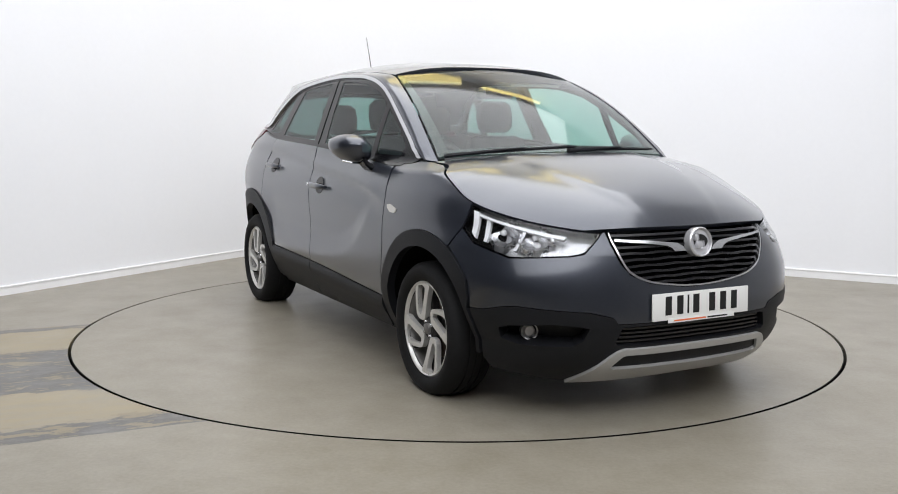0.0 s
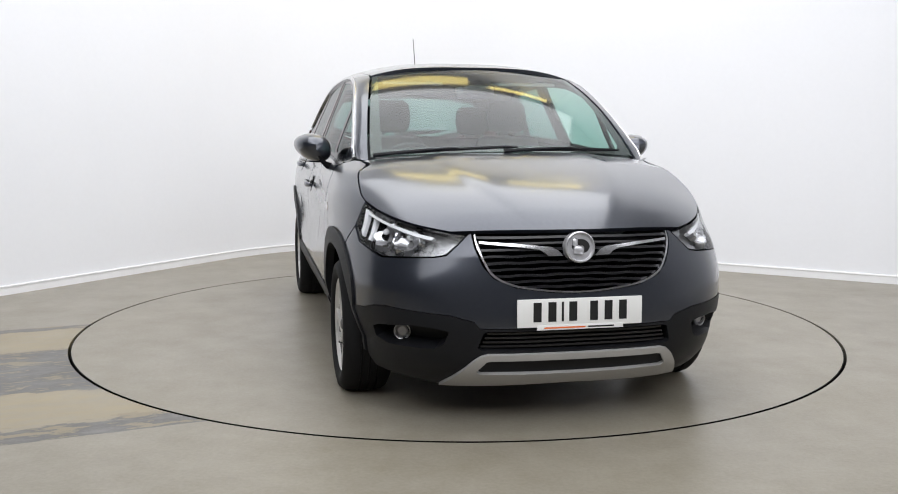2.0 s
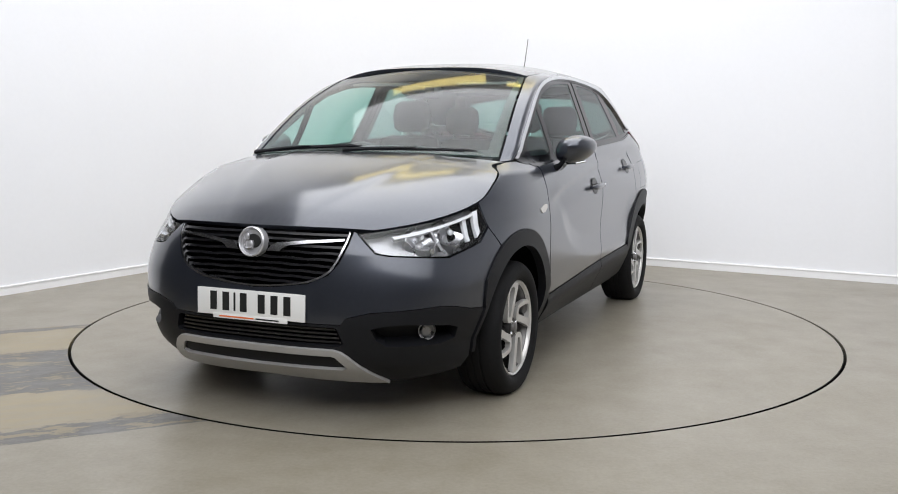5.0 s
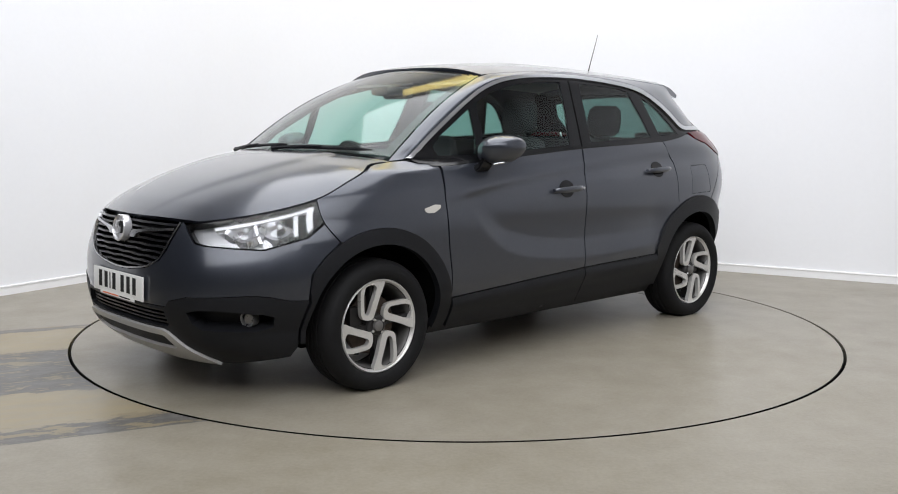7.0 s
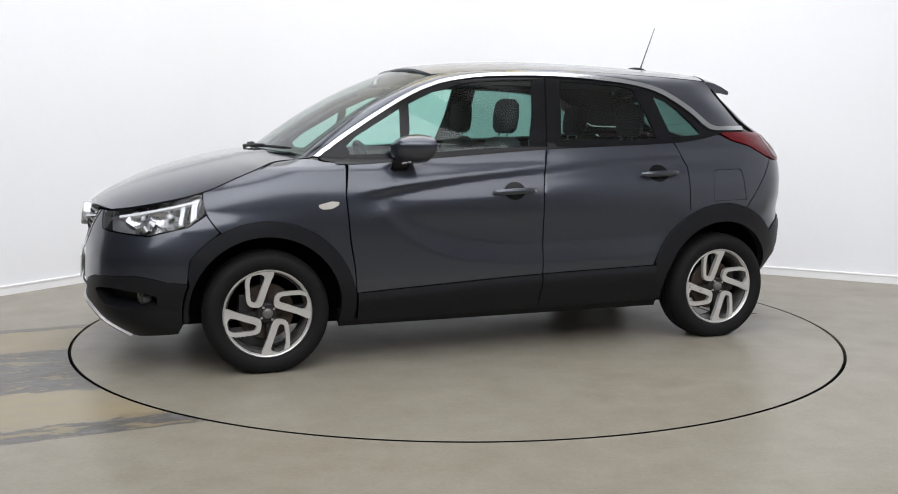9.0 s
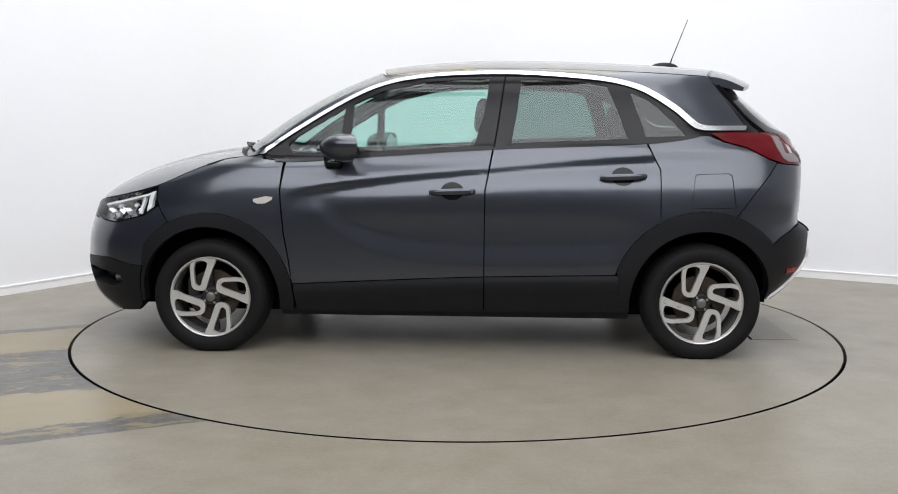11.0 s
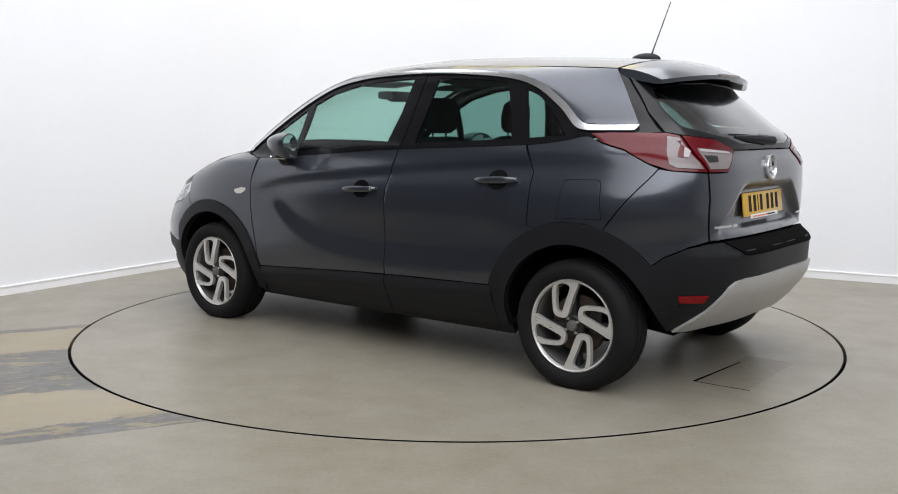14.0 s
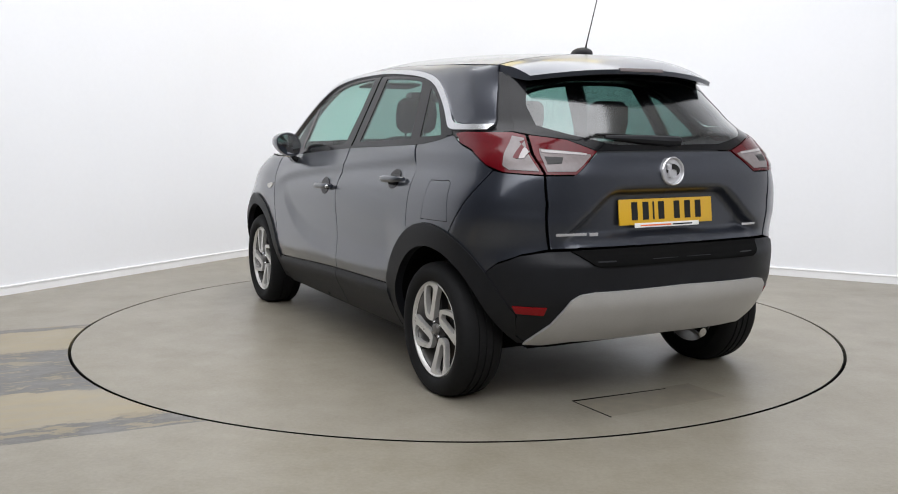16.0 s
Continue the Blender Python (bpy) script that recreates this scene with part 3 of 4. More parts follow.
def gate_relief(w, z):
    y = body(w, z)[1]
    k = max(0.0, min(1.0, (.34 + (.935 - z) * 1.2 - y) / .07)) * max(0.0, min(1.0, (.955 - z) / .03)) * max(0.0, min(1.0, (z - .72) / .05))
    return -.045 * k * k * (3 - 2 * k)


gate = panel("tailgate", tg, PAINT, car, sides="join", shape=gate_relief, step=.016)
rwin = T((0, 1.135), (.30, 1.138), (.46, 1.175), (.565, 1.215), (.55, 1.30), (.505, 1.385), (.30, 1.42), (0, 1.43))
strip = S((-1.50, 1.190), (-1.50, 1.22), (-1.445, 1.306), (-1.38, 1.398), (-1.345, 1.458)) + T((.520, 1.458), (.547, 1.365), (.587, 1.28), (.627, 1.200))
panel("gate_pillar", strip, GLOSSBLACK, gate, off=-.010, depth=.02, step=.025)
rg = T((0, 1.112), (.37, 1.111), (.50, 1.160), (.61, 1.178), (.648, 1.190), (.608, 1.28), (.568, 1.365), (.542, 1.445), (.30, 1.452), (0, 1.452))
frame_rg = panel("rear_window_frame", rg, GLOSSBLACK, gate, sides="join", holes=[rwin], step=.03, label="gloss black surround")
pane = panel("rear_window", rwin, REARGLASS, gate, sides="join", off=-.002, depth=.004, step=.04, label="dark tinted rear glass")
PANES = [pane]
panel("pillar_foot", S((-1.24, 1.205), (-1.24, 1.150), (-1.33, 1.160), (-1.37, 1.176), (-1.60, 1.176), (-1.60, 1.197), (-1.36, 1.198), (-1.29, 1.20)), GLOSSBLACK, car, off=-.006, depth=.01, step=.02)
# tail lamps
lo = (S((-1.335, 1.180), (-1.42, 1.184), (-1.652, 1.183)) + T((.632, 1.172), (.628, 1.016)) + S((-1.73, 1.024), (-1.69, 1.036), (-1.636, 1.052), (-1.519, 1.110), (-1.403, 1.140)))
li = T((.622, 1.172), (.50, 1.155), (.376, 1.108), (.40, 1.09), (.493, 1.016), (.616, 1.016))
for k, s in ((0, "left"), (1, "right")):
    lamp = panel("tail_lamp", lo, RED, car, sides=s, off=.004, depth=.03, step=.025, label="wraparound red and clear tail lamp")
    panel("clear_window", S((-1.665, 1.168)) + T((.642, 1.160), (.642, 1.030)) + S((-1.745, 1.034), (-1.715, 1.05), (-1.69, 1.10)), SMOKED, lamp, sides=s, off=.0065, depth=.004, step=.02, label="smoky clear lens")
    panel("red_field", S((-1.722, 1.150)) + T((.66, 1.146), (.652, 1.098)) + S((-1.752, 1.075), (-1.735, 1.08)), RED, lamp, sides=s, off=.0085, depth=.003, step=.02)
    panel("light_guide", S((-1.742, 1.120)) + T((.652, 1.112), (.652, 1.103)) + S((-1.768, 1.106), (-1.772, 1.076), (-1.757, 1.076)), TAILGUIDE, lamp, sides=s, off=.011, depth=.004, step=.015, label="pale hooked light guide")
    lamp_i = panel("gate_lamp", li, RED, car, sides=s, off=.004, depth=.03, step=.025, label="inner red and clear tail lamp on the tailgate")
    panel("clear_window", T((.612, 1.118), (.45, 1.104), (.408, 1.094), (.412, 1.086), (.495, 1.028), (.612, 1.028)), SMOKED, lamp_i, sides=s, off=.0065, depth=.004, step=.02, label="smoky clear lens")
    panel("light_guide", T((.608, 1.113), (.43, 1.100), (.43, 1.092), (.608, 1.102)), TAILGUIDE, lamp_i, sides=s, off=.009, depth=.004, step=.02, label="pale light guide")
    panel("dark_field", T((.606, 1.085), (.535, 1.082), (.55, 1.058), (.606, 1.056)), RIMDARK, lamp_i, sides=s, off=.0085, depth=.003, step=.02)
# rear bumper
rb = (T((0, .697), (.41, .697), (.50, .698), (.60, .700)) + S((-1.797, .683), (-1.72, .643), (-1.665, .60)) + S(*arc(-1.302, .475, 139, 165, 6))
      + S(*arc(-1.302, .40, 172, 181, 3)) + S((-1.72, .280)) + T((.60, .285), (.45, .300), (0, .305)))
rear_bumper = panel("rear_bumper", rb, PLASTIC, car, sides="join", off=.006, depth=.04, label="black plastic rear bumper")
# no recess is cut: a dark sheet carries its shade as colour
panel("load_lip_shade", T((0, .696), (.43, .696), (.515, .696), (.45, .648), (.42, .640), (0, .642)), DARK, rear_bumper, sides="join", off=.0125, depth=.006, step=.025, label="dark sheet for the shade of the recess under the tailgate")
rs = T((0, .545), (.44, .538), (.50, .530), (.535, .505), (.575, .40), (.62, .300), (.56, .300), (.46, .318), (0, .326))
panel("skid_plate", rs, SILVER, rear_bumper, sides="join", off=.02, depth=.02, step=.025, label="silver skid plate")
for s in ("left", "right"):
    panel("reflector", T((.612, .474), (.612, .440), (.70, .444), (.718, .474)), REDBRIGHT, rear_bumper, sides=s, off=.011, depth=.006, step=.02, label="red reflector")
# front bumper: painted upper part, black lower part
GR = [(0, .800), (.34, .797), (.408, .785), (.404, .745), (.375, .67), (.338, .624), (.251, .588), (.104, .567), (0, .562)]
fb = (N((0, .558), (.106, .563), (.256, .584), (.346, .622), (.386, .67), (.413, .744), (.418, .792)) + N((.430, .785), (.515, .706), (.56, .697))
      + S((1.843, .680), (1.738, .708), (1.662, .726), (1.580, .780), (1.526, .702)) + S(*arc(1.302, .45, 57, 36, 6))
      + S((1.675, .50), (1.678, .460), (1.76, .466), (1.84, .486), (1.902, .495)) + N((.517, .481), (.422, .457), (.400, .430), (0, .424)))
bumper = panel("front_bumper", fb, PAINT, car, sides="join", label="slate grey front bumper")
fog = N((.513, .414), (.56, .425), (.641, .430)) + S((1.86, .410), (1.815, .395), (1.812, .350), (1.875, .332)) + N((.60, .336), (.56, .340), (.529, .365))
intake = N((0, .416), (.372, .416), (.385, .41), (.405, .35), (.39, .338), (0, .333))
fbl = (N((0, .422), (.399, .427), (.420, .454), (.517, .478)) + S((1.902, .492), (1.84, .483), (1.76, .463), (1.678, .457)) + S(*arc(1.302, .402, 21, -8, 8))
       + S((1.72, .205)) + N((.56, .170), (.30, .165), (0, .165)))
lower = panel("lower_bumper", fbl, PLASTIC, car, sides="join", holes=[fog, intake], off=.003, depth=.08, label="black plastic lower bumper")
sk = N((0, .326), (.362, .327), (.392, .318), (.415, .300), (.515, .172), (.31, .178), (0, .184))
skin = N((0, .300), (.350, .302), (.366, .298), (.400, .252), (.38, .243), (0, .238))
panel("skid_plate", sk, SILVER, lower, sides="join", holes=[skin], off=.016, depth=.022, step=.02, label="silver skid plate")
for z in (.402, .384, .366, .348):
    panel("intake_bar", N((0, z + .005), (.372 + (.40 - z) * .4, z + .005), (.372 + (.40 - z) * .4, z - .003), (0, z - .003)), GRILLE, lower, sides="join", off=-.016, depth=.02, step=.03)
panel("intake_back", N((0, .43), (.43, .43), (.44, .23), (0, .22)), DARK, lower, sides="join", off=-.05, depth=.005, step=.06)
for z in (.285, .262):
    panel("intake_bar", N((0, z + .004), (.372, z + .004), (.375, z - .003), (0, z - .003)), GRILLE, lower, sides="join", off=-.012, depth=.02, step=.03)
for s, sg in (("left", 1), ("right", -1)):
    bez = panel("fog_recess", [(c[0], c[1]) for c in fog], PLASTIC, lower, sides=s, off=-.075, depth=.01, step=.025)
    bm = bmesh.new()
    spin = Matrix.Translation((1.878, sg * .660, .380)) @ Matrix.Rotation(math.radians(sg * 22), 4, "Z") @ Matrix.Rotation(math.radians(-90), 4, "Z")
    spun(bm, [(0, .0), (.018, .001), (.028, -.006), (.031, .008), (.035, .010), (.037, -.03)], (0, 0, 0), 24)
    bmesh.ops.transform(bm, matrix=spin, verts=bm.verts)
    fogl = part("fog_lamp", bm, LAMPGREY, lower, "round clear fog lamp")
# grille
grille = panel("grille", N(*GR), DARK, car, sides="join", off=-.05, depth=.002, step=.05, label="dark grille with thin horizontal bars")


def grille_reach(z):
    return tab(z, (.562, .06), (.567, .104), (.588, .251), (.624, .338), (.67, .375), (.745, .404), (.785, .408))


for i, z in enumerate((.786, .762, .737, .711, .685, .660, .635, .611, .588)):
    y = grille_reach(z) - .006
    ys = lin(0, y, 24)
    up = [(v, z + .006 - .004 * (v / .4) + (.0016 * math.cos(v * 42 + i * 1.6) if i > 2 else 0)) for v in ys]
    dn = [(v, q - .0095) for v, q in up[::-1]]
    panel("grille_bar", N(*up, *dn), GRILLE, grille, sides="join", off=-.012 - .004 * (i % 2), depth=.02, step=.02)
ring = [(y * 1.0, z) for y, z in GR[2:]]
outer = smooth_line(ring, 4)
panel("grille_surround", N(*outer, *[(max(0, y - .006), z + .006) for y, z in outer[::-1]]), CHROME, grille, sides="join", off=.002, depth=.02, step=.02, label="thin chrome surround")
for s in ("left", "right"):
    panel("wing_bar", N((.068, .708), (.085, .728), (.112, .742), (.25, .756), (.392, .764), (.392, .755), (.25, .744), (.165, .733), (.140, .722), (.128, .709)), CHROME, grille, sides=s, off=.004, depth=.02, step=.015, label="chrome wing bar")


def badge(x, z, sign, r, tilt):
    """A plain round chrome emblem: a ring, a dark field and a raised plain shape."""
    turn = Matrix.Translation((x, 0, z)) @ Matrix.Rotation(math.radians(tilt), 4, "Y") @ Matrix.Rotation(math.radians(-90 * sign), 4, "Z")
    whole = None
    for prof, mat, name, n in (([(0, -.004), (r * .84, -.004), (r * .86, .004), (r * .93, .009), (r, .004), (r, -.03)], EMBLEM, "badge", 40),
                               ([(0, .001), (r * .50, .001), (r * .54, -.004)], BLACKINK, "badge_field", 30)):
        bm = bmesh.new()
        spun(bm, prof, (0, 0, 0), n)
        if name == "badge_field":
            bmesh.ops.transform(bm, matrix=Matrix.Translation((-r * .08, 0, r * .05)) @ Matrix.Diagonal((1.12, 1, .86, 1)), verts=bm.verts)
        bmesh.ops.transform(bm, matrix=turn, verts=bm.verts)
        ob = part(name, bm, mat, whole or car, "plain round chrome emblem" if not whole else "")
        whole = whole or ob
    bm = bmesh.new()
    box(bm, (r * .12, .003, -r * .16), (r * .66, .008, r * .56), r * .2)
    box(bm, (r * .34, .003, r * .32), (r * .34, .008, r * .5), r * .14)
    bmesh.ops.transform(bm, matrix=turn, verts=bm.verts)
    part("raised_shape", bm, EMBLEM, whole)


badge(2.142, .742, 1, .062, -8)
badge(-1.898, 1.023, -1, .062, 4)
# headlamps
HL = (S((1.592, .880), (1.582, .792), (1.660, .732), (1.738, .714), (1.843, .686)) + N((.56, .702), (.515, .712), (.438, .783))
      + S(*[(x, hood_edge(x).z - .007) for x in lin(1.99, 1.62, 10)]))


def shrink(poly, k, c=None):
    c = c or (sum(p[0] for p in poly) / len(poly), sum(p[1] for p in poly) / len(poly))
    return [(c[0] + (x - c[0]) * k, c[1] + (z - c[1]) * k) for x, z in poly]


for s, sg in (("left", 1), ("right", -1)):
    lamp = panel("headlamp", HL, LAMPGREY, car, sides=s, off=-.055, depth=.005, step=.03, label="clear headlamp with bright reflectors and light guides")
    panel("bezel", HL, GLOSSBLACK, lamp, sides=s, holes=[shrink(HL, .98)], off=-.004, depth=.05, step=.02)
    # light guide: along the top edge and down the outer corner
    top = [(x, hood_edge(x).z - .026) for x in lin(1.61, 1.975, 12)]
    panel("light_guide", S(*top, *[(x, z - .011) for x, z in top[::-1]]), LIGHTBAR, lamp, sides=s, off=-.012, depth=.02, step=.012, label="slim white light guide")
    panel("light_guide", S((1.606, .862), (1.634, .856), (1.655, .752), (1.628, .772)), LIGHTBAR, lamp, sides=s, off=-.010, depth=.02, step=.012, label="slim white light guide")
    panel("light_guide", S((1.672, .840), (1.690, .836), (1.712, .742), (1.694, .744)), LIGHTBAR, lamp, sides=s, off=-.020, depth=.02, step=.012, label="slim white light guide")
    for x, z, rx, rz in ((1.775, .772, .055, .038), (1.895, .760, .05, .034)):
        bowl = [(x + rx * math.cos(a) * (1 + .12 * math.cos(4 * a)), z + rz * math.sin(a) * (1 + .12 * math.cos(4 * a))) for a in lin(0, 2 * math.pi * 23 / 24, 23)]
        c = (at_x(x, z), z)

        def dish(w, h, c=c, rx=rx, rz=rz):
            return -.045 * max(0.0, 1 - ((w - c[0]) / (rx * 1.4)) ** 2 - ((h - c[1]) / (rz * 1.25)) ** 2)
        panel("reflector_bowl", S(*bowl), REFLECT, lamp, sides=s, off=-.014, depth=.03, step=.012, shape=dish, label="bright reflector bowl")
        bm = bmesh.new()
        p = Vector(body(*c))
        bmesh.ops.create_uvsphere(bm, u_segments=12, v_segments=8, radius=.013)
        bmesh.ops.translate(bm, verts=bm.verts, vec=(p.x - .036, sg * (p.y - .03), p.z))
        part("bulb", bm, LIGHTBAR, lamp)
    panel("partition", S((1.838, .805), (1.848, .803), (1.852, .715), (1.84, .715)), REFLECT, lamp, sides=s, off=-.018, depth=.02, step=.02)
    cover = panel("cover_glass", HL, LENS, lamp, sides=s, off=0, depth=.01, step=.03, label="clear outer lens")
    PANES.append(cover)
# side windows: gloss black surround, panes, chrome line
zs = [(x, belt(x)) for x in lin(-1.30, .98, 26)]
inner = CI[:66]
surround = S(*[p for p in inner if p[0] > -1.285], *zs)
WIN = [("quarter_light", [(.585, 1.305), (.83, 1.160), (.885, 1.108), (.86, 1.068), (.625, 1.072), (.60, 1.15)], PANE),
       ("front_window", [(.572, 1.070), (.545, 1.20), (.535, 1.330), (.40, 1.392), (.185, 1.442), (0, 1.459), (-.185, 1.465), (-.155, 1.28), (-.105, 1.112)], PANE),
       ("rear_window", [(-.300, 1.126), (-.33, 1.30), (-.352, 1.462), (-.55, 1.455), (-.72, 1.442), (-.805, 1.425), (-.865, 1.28), (-.905, 1.152)], TINTED),
       ("rear_quarter_light", [(-1.0, 1.160), (-.965, 1.27), (-.925, 1.392), (-1.0, 1.365), (-1.07, 1.315), (-1.15, 1.235), (-1.205, 1.172)], TINTED)]
for k, s in ((0, "left"), (1, "right")):
    sur = panel("window_surround", surround, GLOSSBLACK, car, sides=s, holes=[S(*p) for _, p, _ in WIN], off=-.004, depth=.014, step=.028, label="gloss black window surround")
    for name, p, m in WIN:
        PANES.append(panel(name, S(*p), m, sur, sides=s, off=-.006, depth=.003, step=.035))
    panel("chrome_line", S(*CO, *CI[::-1]), CHROME, car, sides=s, off=.0075, depth=.014, step=.012, label="bright chrome line over the side windows")
    seal = [(x, belt(x) + .002) for x in lin(-1.27, .95, 30)]
    panel("window_seal", S(*seal, *[(x, z - .012) for x, z in seal[::-1]]), GLOSSBLACK, sur, sides=s, off=.002, depth=.01, step=.02)
    # joint lines between the doors across the pillar
    panel("pillar_joint", S((-.205, 1.105), (-.222, 1.20), (-.262, 1.478), (-.270, 1.478), (-.230, 1.20), (-.213, 1.105)), DARK, sur, sides=s, off=-.002, depth=.004, step=.03)
for p in PANES:
    p.visible_shadow = False
# pillars, roof rail and roof
inner_line = [glass_edge(t) for t in lin(0, .97, 14)] + [roof_edge(x) for x in lin(.36, -1.352, 26)]


def along(pts, n):
    """n + 1 places evenly along a line."""
    pts = [Vector(p) for p in pts]
    d = [0]
    for a, b in zip(pts, pts[1:]):
        d.append(d[-1] + (b - a).length)
    out, k = [], 0
    for s in lin(0, d[-1], n):
        while k < len(d) - 2 and d[k + 1] < s:
            k += 1
        out.append(pts[k].lerp(pts[k + 1], (s - d[k]) / max(d[k + 1] - d[k], 1e-9)))
    return out


rail_out = along([flank(*S(p)[0]) for p in CO], 70)
rail_in = along(inner_line, 70)


def rail(u, v):
    i = min(max(u, 0), .99999) * 70
    k = int(i)
    o, n = rail_out[k].lerp(rail_out[k + 1], i - k), rail_in[k].lerp(rail_in[k + 1], i - k)
    p = o.lerp(n, v)
    full, far = body(at_x(p.x, min(p.z, 1.53)), min(p.z, 1.53))[1], body(at_x(n.x, min(n.z, 1.53)), min(n.z, 1.53))[1]
    p.y = full - (far - n.y) * max(v, 0) ** 3
    return p


panel("roof_rail", [(0, 0.02), (.999, .02), (.999, .985), (0, .985)], PAINT, car, surface=lambda u, v: rail(u, v), step=.03, depth=.01, label="slate grey pillar and roof rail")
panel("roof", [(.004, 0), (.004, .995), (.992, .995), (.992, 0)], PAINT, car, surface=lambda t, v: roof(t, v), step=.04, sides="join", depth=.02)
bm = bmesh.new()
loft(bm, [[roof(t, v) - Vector((0, 0, .035)) for v in lin(-.97, .97, 16)] for t in lin(.01, .99, 20)])
part("headliner", bm, LINER, car, "pale cloth headliner")
ws = panel("windscreen", [(.035, 0), (.035, .985), (.985, .985), (.985, 0)], SCREEN, car, surface=lambda t, v: windscreen(t, v), step=.05, sides="join", depth=.004, off=-.003, label="green-tinted windscreen")
ws.visible_shadow = False
bm = bmesh.new()
for sg in (1, -1):
    loft(bm, [[windscreen(t, sg * v) - Vector((.004, 0, .006)) for v in (.90 + .03 * t, .985)] for t in lin(.03, .985, 20)])
loft(bm, [[windscreen(t, v) - Vector((.004, 0, .006)) for v in lin(-.95, .95, 20)] for t in (.0, .045, .09)])
loft(bm, [[windscreen(t, v) - Vector((.004, 0, .006)) for v in lin(-.95, .95, 20)] for t in (.972, .988)])
part("screen_border", bm, GLOSSBLACK, ws, "black printed screen border")
bm = bmesh.new()
loft(bm, [[hood(.03, v) + Vector((-.01 - k * .11, 0, -.012 - .01 * k)) for v in lin(-.94, .94, 24)] for k in (0, .5, 1)])
part("cowl", bm, PLASTIC, car, "black plastic scuttle panel")
# wipers
for y0, y1 in ((.60, -.02), (.0, -.58)):
    pts = [windscreen(.020 + .030 * k, -(y0 + (y1 - y0) * k) / .68) + Vector((.010, 0, .014)) for k in lin(0, 1, 12)]
    bm = bmesh.new()
    tube(bm, pts, [.004] + [.008] * 11 + [.004], 6)
    wiper = part("wiper", bm, PLASTIC, car, "black windscreen wiper")
    arm = [windscreen(.004 + .032 * k, -(y0 + .06 + (y1 - y0) * .62 * k) / .68) + Vector((.016, 0, .022)) for k in lin(0, 1, 6)]
    bm = bmesh.new()
    tube(bm, arm, [.013, .010, .009, .009, .008, .006, .005], 6)
    part("wiper_arm", bm, PLASTIC, wiper)
# roof spoiler
def spoil_end(v):
    return Vector((-1.672 + .115 * abs(v) ** 2.5, .515 * v, 1.464 - .036 * abs(v) ** 2.2))


def spoil(t, v):
    a, b = roof(1, v) + Vector((-.004, 0, 0)), spoil_end(v)
    p = a.lerp(b, t)
    p.z += .010 * math.sin(math.pi * t)
    return p


bm = bmesh.new()
rows = []
for v in lin(-1, 1, 40):
    topline = [spoil(t, v) for t in lin(0, 1, 8)]
    under = [spoil(1, v) + Vector((.004, 0, -.020)), spoil(.8, v) + Vector((0, 0, -.034)), spoil(.35, v) + Vector((0, 0, -.045)), spoil(0, v) + Vector((0, 0, -.03))]
    rows.append(topline + under)
loft(bm, rows, True, True)
bmesh.ops.recalc_face_normals(bm, faces=bm.faces)
spoiler = part("spoiler", bm, PAINT, car, "slate grey roof spoiler")
bm = bmesh.new()
loft(bm, [[spoil(1, v) + Vector((.03, 0, -.0225)), spoil(.6, v) + Vector((0, 0, -.048)), spoil(.3, v) + Vector((.03, 0, -.075))] for v in lin(-.93, .93, 30)])
part("spoiler_underside", bm, PLASTIC, spoiler, "black underside")
bm = bmesh.new()
box(bm, (-1.662, 0, 1.462), (.03, .24, .016), .004)
part("brake_light", bm, SMOKED, spoiler, "high-level brake light")
# rear wiper
bm = bmesh.new()
tube(bm, [Vector((-1.885, -.04, 1.150)), Vector((-1.872, .13, 1.158)), Vector((-1.838, .32, 1.168))], [.022, .020, .007], 8)
wiper = part("rear_wiper", bm, PLASTIC, car, "black rear wiper")
bm = bmesh.new()
tube(bm, [Vector((-1.868, -.02, 1.168)), Vector((-1.855, .16, 1.172)), Vector((-1.82, .36, 1.178))], .007, 6)
part("wiper_blade", bm, RUBBER, wiper)
# aerial
bm = bmesh.new()
made = bmesh.ops.create_uvsphere(bm, u_segments=20, v_segments=10, radius=1)["verts"]
bmesh.ops.transform(bm, matrix=Matrix.Translation((-1.215, 0, 1.560)) @ Matrix.Diagonal((.085, .03, .034, 1)), verts=made)
aerial = part("aerial", bm, PLASTIC, car, "black roof aerial with a thin mast")
bm = bmesh.new()
tube(bm, [(-1.245, 0, 1.575), (-1.26, 0, 1.62), (-1.345, 0, 1.845)], [.006, .0032, .0022], 6)
part("mast", bm, PLASTIC, aerial)
